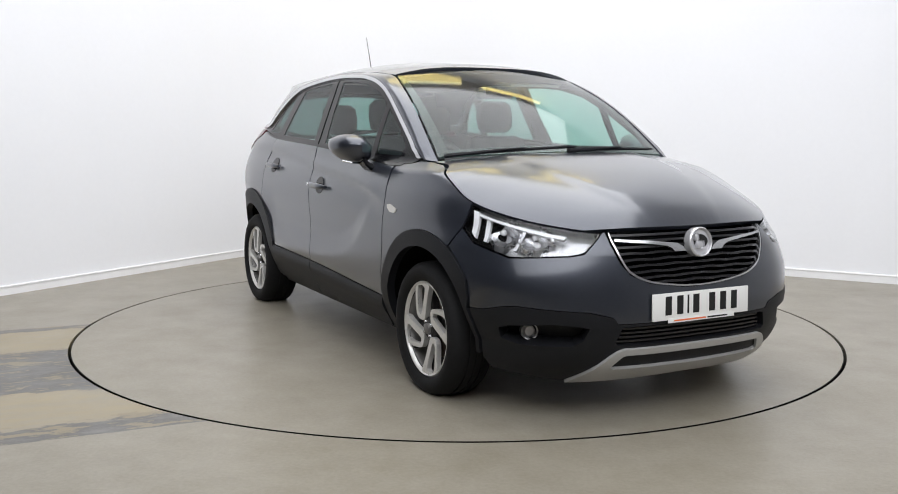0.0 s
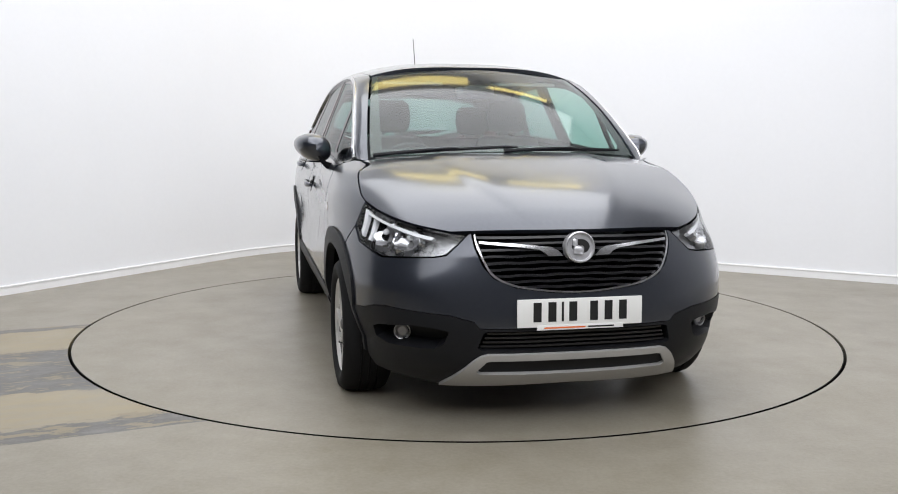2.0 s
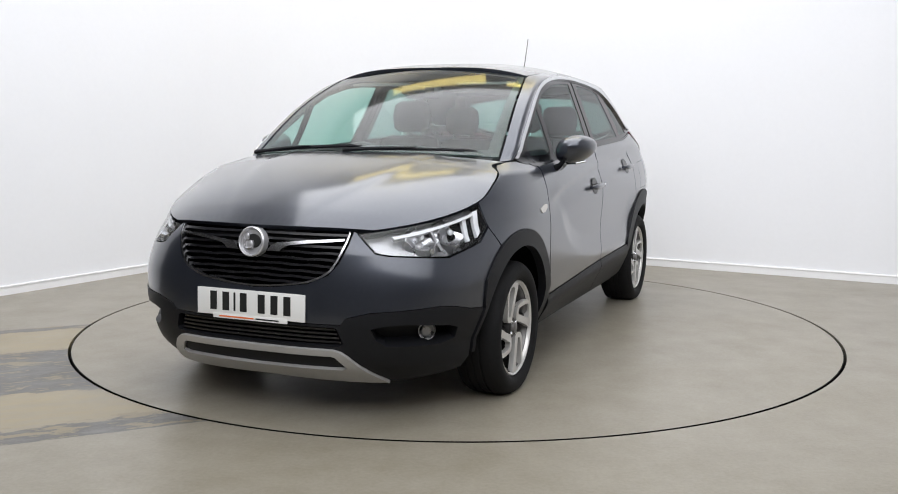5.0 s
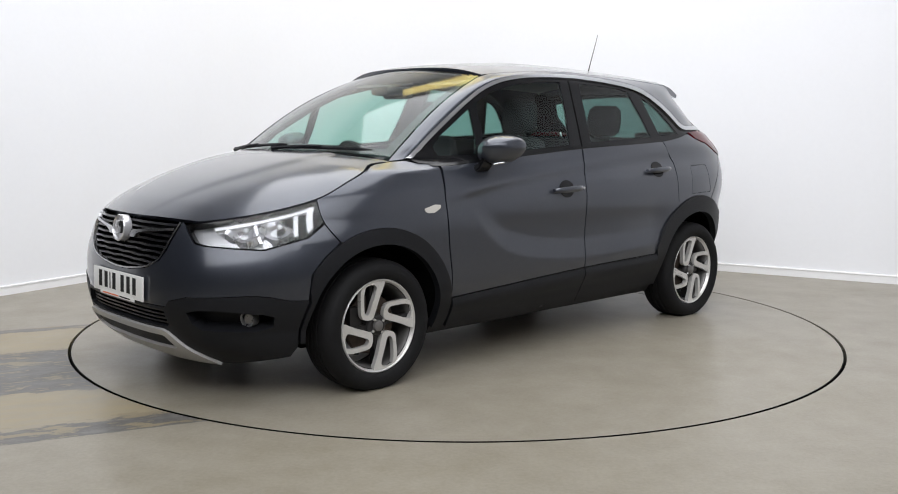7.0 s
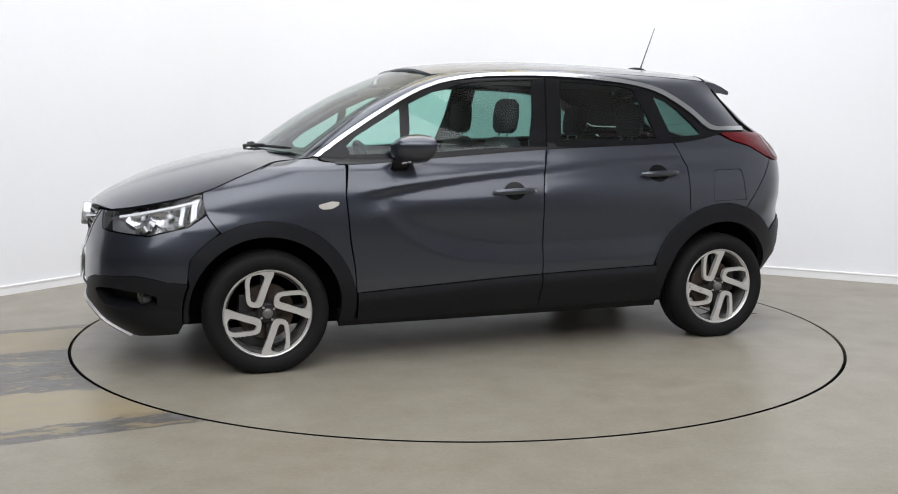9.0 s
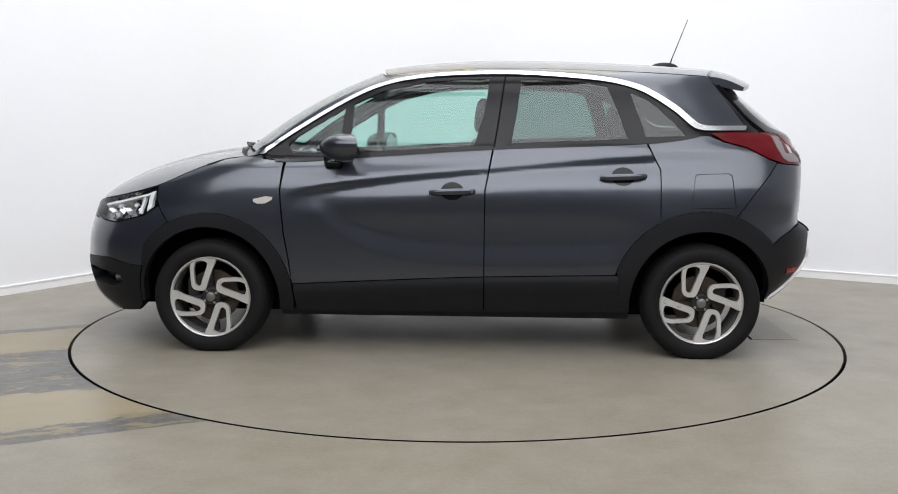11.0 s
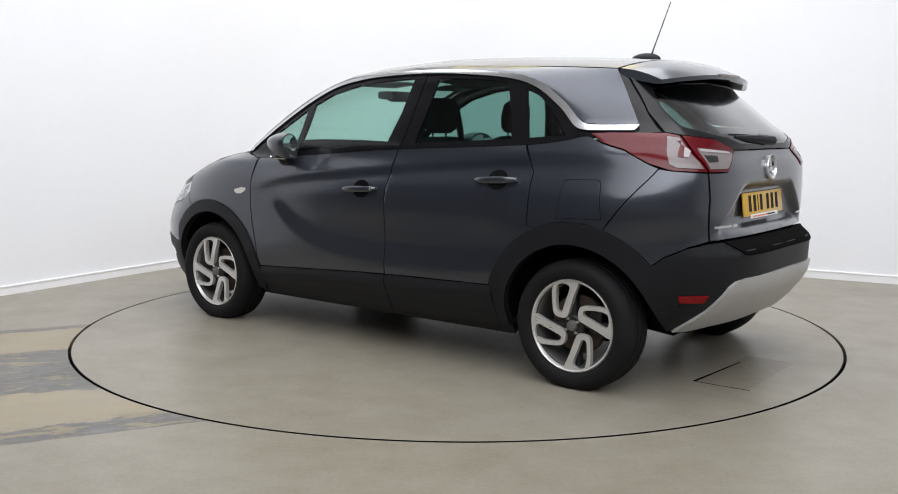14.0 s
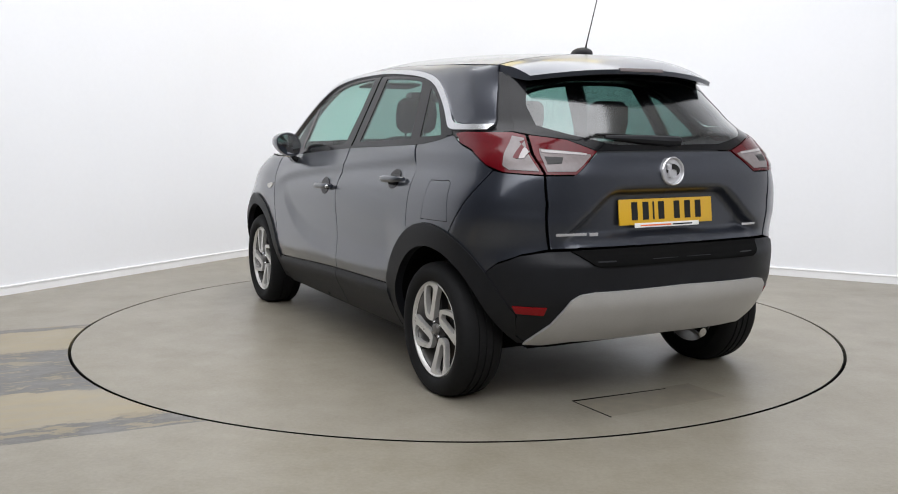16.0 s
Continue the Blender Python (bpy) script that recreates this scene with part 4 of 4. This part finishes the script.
# door handles, repeaters
for k, sg in ((0, 1), (1, -1)):
    for door, x, z in ((front_doors[k], .005, .876), (rear_doors[k], -.877, .957)):
        def spot(px, pz):
            p = body(at_x(px, pz), pz)
            return Vector((p[0], sg * p[1], p[2]))
        # flat oval, black in place of the shade in a finger hollow
        hollow = [(x + .06 * math.cos(a), z + .047 * math.sin(a)) for a in lin(0, 2 * math.pi * 19 / 20, 19)]
        panel("handle_shade", S(*hollow), GLOSSBLACK, door, sides=("left", "right")[k], off=.0015, depth=.004, step=.02, label="flat black oval for the shade of the finger hollow")
        bm = bmesh.new()
        rows = []
        for t in lin(-1, 1, 16):
            p = spot(x + .12 * t, z + .004 * -t) + Vector((0, sg * (.012 + .022 * (1 - t ** 4)), 0))
            h, d = .017 * (1 - .45 * abs(t) ** 3), .012
            rows.append([p + Vector((0, sg * d * math.cos(a), h * math.sin(a))) for a in lin(0, 2 * math.pi * 9 / 10, 9)])
        loft(bm, rows, True, True)
        handle = part("door_handle", bm, PAINT, door, "body-coloured pull handle")
        if door is front_doors[k]:
            bm = bmesh.new()
            q = spot(x - .103, z + .002) + Vector((0, sg * .036, 0))
            spun(bm, [(0, .004), (.008, .003), (.009, -.008)], q, 16, sg)
            part("lock", bm, CHROME, handle, "small chrome lock")
    panel("side_repeater", S((1.048, .812), (1.052, .826), (.985, .842), (.948, .838), (.952, .822), (.99, .804), (1.03, .803)), AMBERLENS, wings[k], sides=("left", "right")[k], off=.004, depth=.006, step=.012, label="pale clear side repeater")
# door mirrors
for k, sg in ((0, 1), (1, -1)):
    bm = bmesh.new()
    rows = []
    for i, t in enumerate(lin(0, 1, 14)):
        x = .515 + .175 * t
        r = (1 - max(0, (t - .15) / .85) ** 2.4) ** .5 if t > .15 else .94 + .06 * t / .15
        rows.append([(x - .034 * (1 - t) * math.cos(a), sg * (.908 + .093 * r * math.copysign(abs(math.cos(a)) ** .75, math.cos(a)) - .012 * t),
                      1.098 + .016 * math.cos(a) + .073 * (1 - .32 * max(0, math.cos(a))) * max(r, .02) * math.copysign(abs(math.sin(a)) ** .8, math.sin(a))) for a in lin(0, 2 * math.pi * 27 / 28, 27)])
    loft(bm, rows, True, True)
    mir = part("door_mirror", bm, PAINT, car, "slate grey door mirror")
    bm = bmesh.new()
    loft(bm, [[(.5135 - .0295 * q * math.cos(a), sg * (.908 + .080 * q * math.copysign(abs(math.cos(a)) ** .75, math.cos(a))), 1.098 + .014 * math.cos(a) + .060 * (1 - .32 * max(0, math.cos(a))) * q * math.copysign(abs(math.sin(a)) ** .8, math.sin(a)))
               for a in lin(0, 2 * math.pi * 27 / 28, 27)] for q in (.02, 1)], True)
    part("mirror_glass", bm, MIRROR, mir)
    bm = bmesh.new()
    loft(bm, [[(.63 + c * .045, sg * y, z + d * .018) for c, d in ((-1, -1), (1, -1), (1, 1), (-1, 1))] for y, z in ((.80, 1.0), (.835, 1.0), (.865, 1.028), (.885, 1.055))], True, True)
    bmesh.ops.bevel(bm, geom=list(bm.edges), offset=.008, segments=2, affect="EDGES")
    part("mirror_arm", bm, GLOSSBLACK, mir, "black mirror foot")
    bm = bmesh.new()
    tube(bm, [(.60, sg * .865, 1.022), (.64, sg * .93, 1.026), (.61, sg * .97, 1.036)], .005, 6)
    part("mirror_trim", bm, CHROME, mir)
# number plates: the characters are plain bars
def plate(x, z, sign, tilt, mat, name):
    turn = Matrix.Translation((x, 0, z)) @ Matrix.Rotation(math.radians(tilt), 4, "Y")
    bm = bmesh.new()
    box(bm, (0, 0, 0), (.008, .52, .111), .003)
    bmesh.ops.transform(bm, matrix=turn, verts=bm.verts)
    ob = part("number_plate", bm, mat, car, name)
    xs, at = [], -.19
    for wd in (.05, .05, .014, .05, 0, .05, .05, .05):
        if wd:
            xs.append((at + wd / 2, wd))
            at += wd + .011
        else:
            at += .026
    shift = -(xs[0][0] - xs[0][1] / 2 + xs[-1][0] + xs[-1][1] / 2) / 2
    for y, wd in xs:
        bm = bmesh.new()
        box(bm, (sign * .0045, sign * (y + shift), .004), (.001, wd * .66, .077))
        bmesh.ops.transform(bm, matrix=turn, verts=bm.verts)
        part("character_bar", bm, BLACKINK, ob)
    bm = bmesh.new()
    box(bm, (sign * .0035, 0, -.058), (.004, .36, .02), .002)
    bmesh.ops.transform(bm, matrix=turn, verts=bm.verts)
    part("plate_strip", bm, PLATEWHITE, ob, "narrow white strip with small print")
    for y, wd, m in ((-.065, .17, ORANGEINK), (.085, .11, BLACKINK)):
        bm = bmesh.new()
        box(bm, (sign * .0058, sign * y, -.059), (.0008, wd, .006))
        bmesh.ops.transform(bm, matrix=turn, verts=bm.verts)
        part("print_bar", bm, m, ob)


plate(2.162, .488, 1, -2, PLATEWHITE, "white front plate with black bars")
plate(-1.865, .850, -1, 7, PLATEYELLOW, "yellow rear plate with black bars")
# lettering on the tailgate as plain bars
for y0, y1, z, h in ((.575, .44, .770, .011), (.425, .385, .768, .014), (-.43, -.52, .775, .010)):
    q = abs((y0 + y1) / 2)
    for a, b in ((y0, y1),):
        ends = sorted((abs(a), abs(b)))
        panel("lettering_bar", T((ends[0], z + h / 2), (ends[1], z + h / 2), (ends[1], z - h / 2), (ends[0], z - h / 2)), EMBLEM, gate, sides="left" if y0 > 0 else "right", off=.003, depth=.003, step=.02)
# wheels
LOOP = [(-.44, .868), (-.485, .72), (-.468, .34), (-.43, .215), (-.345, .160), (-.20, .145), (-.125, .185), (-.075, .30), (.034, .618), (.165, .945), (.0, .965), (-.20, .945)]
HOLE = [(-.345, .860), (-.392, .70), (-.378, .36), (-.345, .285), (-.285, .256), (-.235, .30), (-.18, .45), (-.062, .775), (-.085, .862), (-.20, .895)]


def wheel(x, sign, hub_z=.296):
    R = .219
    y0 = sign * .852
    at = Vector((x, y0, hub_z))
    bm = bmesh.new()
    prof = [(.2000, -.02), (.2190, -.007), (.2260, .004), (.2410, .012), (.2620, .016), (.2830, .011), (.2930, .001), (.3025, -.012), (.3065, -.026), (.3085, -.045), (.3085, -.06), (.3025, -.062), (.3025, -.068), (.3090, -.07), (.3095, -.095),
            (.3035, -.097), (.3035, -.104), (.3095, -.106), (.3090, -.13), (.3025, -.132), (.3025, -.138), (.3085, -.14), (.3045, -.172), (.2920, -.192), (.2600, -.21), (.2050, -.20)]
    spun(bm, prof, at, 72, sign, floor=.0005)
    tyre_root = part("wheel", bm, RUBBER, car, "black tyre on a two-tone four-bolt alloy wheel")
    bm = bmesh.new()
    spun(bm, [(.204, -.19), (.196, -.12), (.190, -.06), (.196, -.03), (.206, -.013)], at, 64, sign)
    part("rim_barrel", bm, DARKALLOY, tyre_root, "inner rim barrel, alloy greyed for the shade inside")
    bm = bmesh.new()
    spun(bm, [(.202, -.020), (.207, -.008), (.210, -.003), (.214, -.001), (.219, -.006), (.219, -.02)], at, 64, sign)
    part("rim", bm, ALLOY, tyre_root, "bright machined rim edge")
    bm = bmesh.new()
    spun(bm, [(0, -.075), (.135, -.075), (.14, -.08), (.14, -.1)], at, 40, sign)
    part("brake_disc", bm, BRAKE, tyre_root, "rusty brake disc")
    bm = bmesh.new()
    box(bm, at + Vector((.10 if x > 0 else -.1, -sign * .075, .03)), (.07, .05, .13), .012)
    part("brake_caliper", bm, RIMDARK, tyre_root)
    bm = bmesh.new()
    spun(bm, [(0, -.020), (.042, -.020), (.052, -.028), (.058, -.05), (.056, -.07)], at, 40, sign)
    for q in range(4):
        a0 = math.radians(90 * q + 85)
        for da, wide in ((0, .014),):
            a1 = a0 - da
            rows = []
            for r, hw, dy in ((.04, wide, -.036), (.12, wide * .9, -.04), (.200, wide * 1.1, -.036)):
                c, n = Vector((math.cos(a1), 0, math.sin(a1))), Vector((-math.sin(a1), 0, math.cos(a1)))
                if sign < 0:
                    c.x, n.x = -c.x, -n.x
                rows.append([at + c * r + n * hw * e + Vector((0, sign * (dy - d), 0)) for e, d in ((-1, .004), (-.7, 0), (.7, 0), (1, .004), (1, .04), (-1, .04))])
            loft(bm, rows, True, True)
    part("spoke_backing", bm, RIMDARK, tyre_root, "dark painted spokes")
    for q in range(4):
        c, s = math.cos(math.radians(90 * q)), math.sin(math.radians(90 * q))

        def turned(p):
            return (p[0] * c - p[1] * s, p[0] * s + p[1] * c)

        def face(a, b):
            r = math.hypot(a, b)
            return Vector((x + sign * -a * R * -1 * (1 if sign > 0 else 1), y0 + sign * (-.010 + .004 * min(r, 1) - .010 * (1 - min(r, 1)) ** 2), hub_z + b * R))
        mirror_q = [turned((-p[0], p[1])) for p in LOOP]
        mirror_h = [turned((-p[0], p[1])) for p in HOLE]
        ring2, hole2 = smooth_line(mirror_q + mirror_q[:1], 3)[:-1], smooth_line(mirror_h + mirror_h[:1], 3)[:-1]
        vo, co, no, faces = sheet(ring2, [hole2], face, step=.05)
        bm = bmesh.new()
        vs = [bm.verts.new(p) for p in co]
        for f in faces:
            bm.faces.new([vs[i] for i in f])
        bmesh.ops.recalc_face_normals(bm, faces=bm.faces)
        made = bmesh.ops.extrude_face_region(bm, geom=list(bm.faces))["geom"]
        bmesh.ops.translate(bm, verts=[g for g in made if isinstance(g, bmesh.types.BMVert)], vec=(0, -sign * .024, 0))
        part("spoke_loop", bm, ALLOY, tyre_root, "machined loop-shaped spoke", smooth=False)
        bm = bmesh.new()
        a = math.radians(90 * q + 55)
        spun(bm, [(0, .0), (.007, 0), (.009, -.004), (.009, -.02)], at + Vector((sign * .037 * math.cos(a), -sign * .012, .037 * math.sin(a))), 8, sign)
        part("wheel_bolt", bm, CHROME, tyre_root)
    bm = bmesh.new()
    spun(bm, [(0, -.004), (.016, -.004), (.024, -.008), (.027, -.02)], at, 28, sign)
    part("hub_cap", bm, DARKALLOY, tyre_root, "grey hub cap")
    bm = bmesh.new()
    tube(bm, [at + Vector((sign * .125, -sign * .03, -.115)), at + Vector((sign * .120, -sign * .008, -.110))], .005, 8)
    part("valve", bm, BLACKINK, tyre_root)


for x in (1.302, -1.302):
    for sign in (1, -1):
        wheel(x, sign)
# inner body: closes the gaps, carries the arches and the floor
def shell_in(w, z):
    k = .03 if abs(w) < 1.7 else min(.03 + (abs(w) - 1.7) * .35, .10)
    p = flank(w, z)
    d = Vector((p.x - max(-1.2, min(1.2, p.x)), p.y, 0)).normalized()
    return p - d * k


lowest = .20
shell = (S((-.90, lowest), (.90, lowest)) + S(*[p for p in arc(1.302, .394, 188, -8, 40)]) + [(1 + LF, lowest), (1 + LF, .76)] + S(*[(x, hood_edge(x).z - .05) for x in lin(1.95, 1.2, 10)])
         + S(*[(x, belt(x) - .02) for x in lin(.95, -1.25, 20)]) + T((.60, 1.14), (.40, 1.07), (0, 1.07)) + [(-1 - LR, .33)] + S(*[p for p in arc(-1.302, .394, 186, -8, 40)]))
panel("inner_body", shell, DARK, car, surface=shell_in, step=.06, depth=.004, label="dark inner body shell")
bm = bmesh.new()
box(bm, (0, 0, .26), (1.78, 1.58, .06), .02)
box(bm, (1.62, 0, .24), (.5, 1.2, .05), .02)
box(bm, (-1.50, 0, .31), (.5, 1.1, .08), .02)
# low slab added to keep light from under the car
box(bm, (.1, 0, .215), (2.9, 1.15, .07), .01)
part("floorpan", bm, DARK, car, "dark underside")
for cx in (1.302, -1.302):
    for sg in (1, -1):
        bm = bmesh.new()
        loft(bm, [[(px, sg * y, pz) for y in (min(.855, abs(flank(*S((px, max(pz, .24)))[0]).y) - .03), .60)] for px, pz in arc(cx, .396, 186, -6, 30)])
        loft(bm, [[(cx + r * math.cos(a), sg * .60, .305 + r * math.sin(a)) for r in (.01, .396)] for a in lin(math.radians(-6), math.radians(186), 30)])
        part("wheel_well", bm, DARK, car, "dark wheel arch liner")
bm = bmesh.new()
tube(bm, [(-1.50, -.35, .27), (-1.66, -.36, .262), (-1.74, -.36, .248)], .022, 12)
part("exhaust", bm, CHROME, car, "small steel exhaust tip")
# cabin
bm = bmesh.new()
rows = []
for y in lin(-.70, .70, 20):
    e = 1 - .25 * (y / .7) ** 2
    rows.append([(1.16 * e + .02, y, 1.0), (.95, y, 1.015 + .01 * e), (.72, y, 1.00 + .02 * math.exp(-((y + .37) / .16) ** 2) * 1.6), (.62, y, .93), (.66, y, .80), (.72, y, .55)])
loft(bm, rows)
part("dashboard", bm, CABIN, car, "charcoal dashboard")
bm = bmesh.new()
box(bm, (.61, 0, .985), (.03, .24, .12), .012, Matrix.Rotation(math.radians(-15), 4, "Y"))
part("centre_screen", bm, GLOSSBLACK, car)
tilt = Matrix.Translation((.47, -.37, .945)) @ Matrix.Rotation(math.radians(-66), 4, "Y")
bm = bmesh.new()
rows = []
for a in lin(0, 2 * math.pi * 31 / 32, 31):
    c = Vector((math.cos(a), math.sin(a), 0))
    rows.append([tilt @ (c * (.182 + .015 * math.cos(b)) + Vector((0, 0, .015 * math.sin(b)))) for b in lin(0, 2 * math.pi * 7 / 8, 7)])
loft(bm, rows + rows[:1], True)
wheel_ob = part("steering_wheel", bm, CABIN, car, "black steering wheel on the right-hand side")
bm = bmesh.new()
box(bm, tilt @ Vector((0, 0, -.01)), (.12, .16, .04), .015, tilt.to_3x3().to_4x4())
for a in (0, 90, 180):
    box(bm, tilt @ Vector((.1 * math.cos(math.radians(a - 90)), .1 * math.sin(math.radians(a - 90)), -.005)), (.12, .035, .02), .006, tilt.to_3x3().to_4x4() @ Matrix.Rotation(math.radians(a - 90), 4, "Z"))
part("wheel_spokes", bm, CABIN, wheel_ob)


def cushion(bm, rows, n=20, p=.55):
    """A padded body: rows of (centre, half width, half depth, tilt)."""
    out2 = []
    for c, hw, hd, lean in rows:
        ring3 = []
        for a in lin(0, 2 * math.pi * (1 - 1 / n), n - 1):
            cy, cx = math.copysign(abs(math.cos(a)) ** p, math.cos(a)), math.copysign(abs(math.sin(a)) ** p, math.sin(a))
            ring3.append(Vector(c) + Vector((cx * hd * math.cos(lean), cy * hw, cx * hd * math.sin(lean))))
        out2.append(ring3)
    loft(bm, out2, True, True)


def seat(x, y, wide, tall, headrests):
    bm = bmesh.new()
    b = .24
    cushion(bm, [((x - .08 + .02, y, .62), wide * .90, .05, .2), ((x - .10, y, .66), wide, .075, .2), ((x - .16, y, .85), wide * 1.0, .075, .2), ((x - .22, y, tall - .1), wide * .88, .06, .2),
                 ((x - .235, y, tall - .02), wide * .78, .045, .2), ((x - .24, y, tall), wide * .6, .015, .2)])
    back = part("seat", bm, TRIM, car, "charcoal cloth seat")
    bm = bmesh.new()
    box(bm, (x + .15, y, .56), (.50, wide * 2, .16), .05)
    part("seat_cushion", bm, TRIM, back)
    for hy in headrests:
        bm = bmesh.new()
        cushion(bm, [((x - .238, hy, tall + .025), .085, .03, .15), ((x - .242, hy, tall + .05), .115, .048, .15), ((x - .25, hy, tall + .12), .125, .052, .15), ((x - .258, hy, tall + .19), .115, .046, .15), ((x - .262, hy, tall + .215), .085, .025, .15)], p=.7)
        part("headrest", bm, TRIM, back, "padded headrest")
        bm = bmesh.new()
        for dy in (-.06, .06):
            tube(bm, [(x - .225, hy + dy, tall - .04), (x - .24, hy + dy, tall + .06)], .006, 6)
        part("headrest_post", bm, CHROME, back)


seat(.10, -.37, .25, 1.15, [-.37])
seat(.10, .37, .25, 1.15, [.37])
seat(-.72, 0, .62, 1.13, [-.36, .36])
bm = bmesh.new()
box(bm, (-1.32, 0, 1.09), (.5, 1.16, .02), .006)
part("parcel_shelf", bm, TRIM, car, "dark parcel shelf")
bm = bmesh.new()
box(bm, (.475, 0, 1.395), (.05, .22, .065), .02)
box(bm, (.55, 0, 1.405), (.13, .15, .05), .02)
part("rear_view_mirror", bm, CABIN, car, "dark interior mirror and sensor housing")
for sg in (1, -1):
    bm = bmesh.new()
    box(bm, (.30, sg * .33, 1.455), (.17, .34, .014), .006, Matrix.Rotation(math.radians(6), 4, "Y"))
    part("sun_visor", bm, LINER, car)
    bm = bmesh.new()
    loft(bm, [[(xx, sg * (half_width(zz) - .035 - (.02 if xx > .9 else 0)), zz) for zz in (.45, .7, .9, 1.0, belt(xx) - .012)] for xx in lin(.88, -.86, 20)])
    loft(bm, [[(xx, sg * (half_width(zz) - .035), zz) for zz in (.74, .9, 1.0, belt(xx) - .012)] for xx in lin(-.86, -1.3, 8)])
    part("door_card", bm, CABIN, car, "charcoal inner door lining")

def motions():
    """The turntable turns, and the car on it."""
    walk(turntable, [(t, pose(0, 0, 0, 0, 0, a - 90)) for t, a in TURN])
    walk(car, [(t, pose(0, 0, 0, 0, 0, a - 90) @ pose(-.0143, -.013, 0)) for t, a in TURN])


motions()
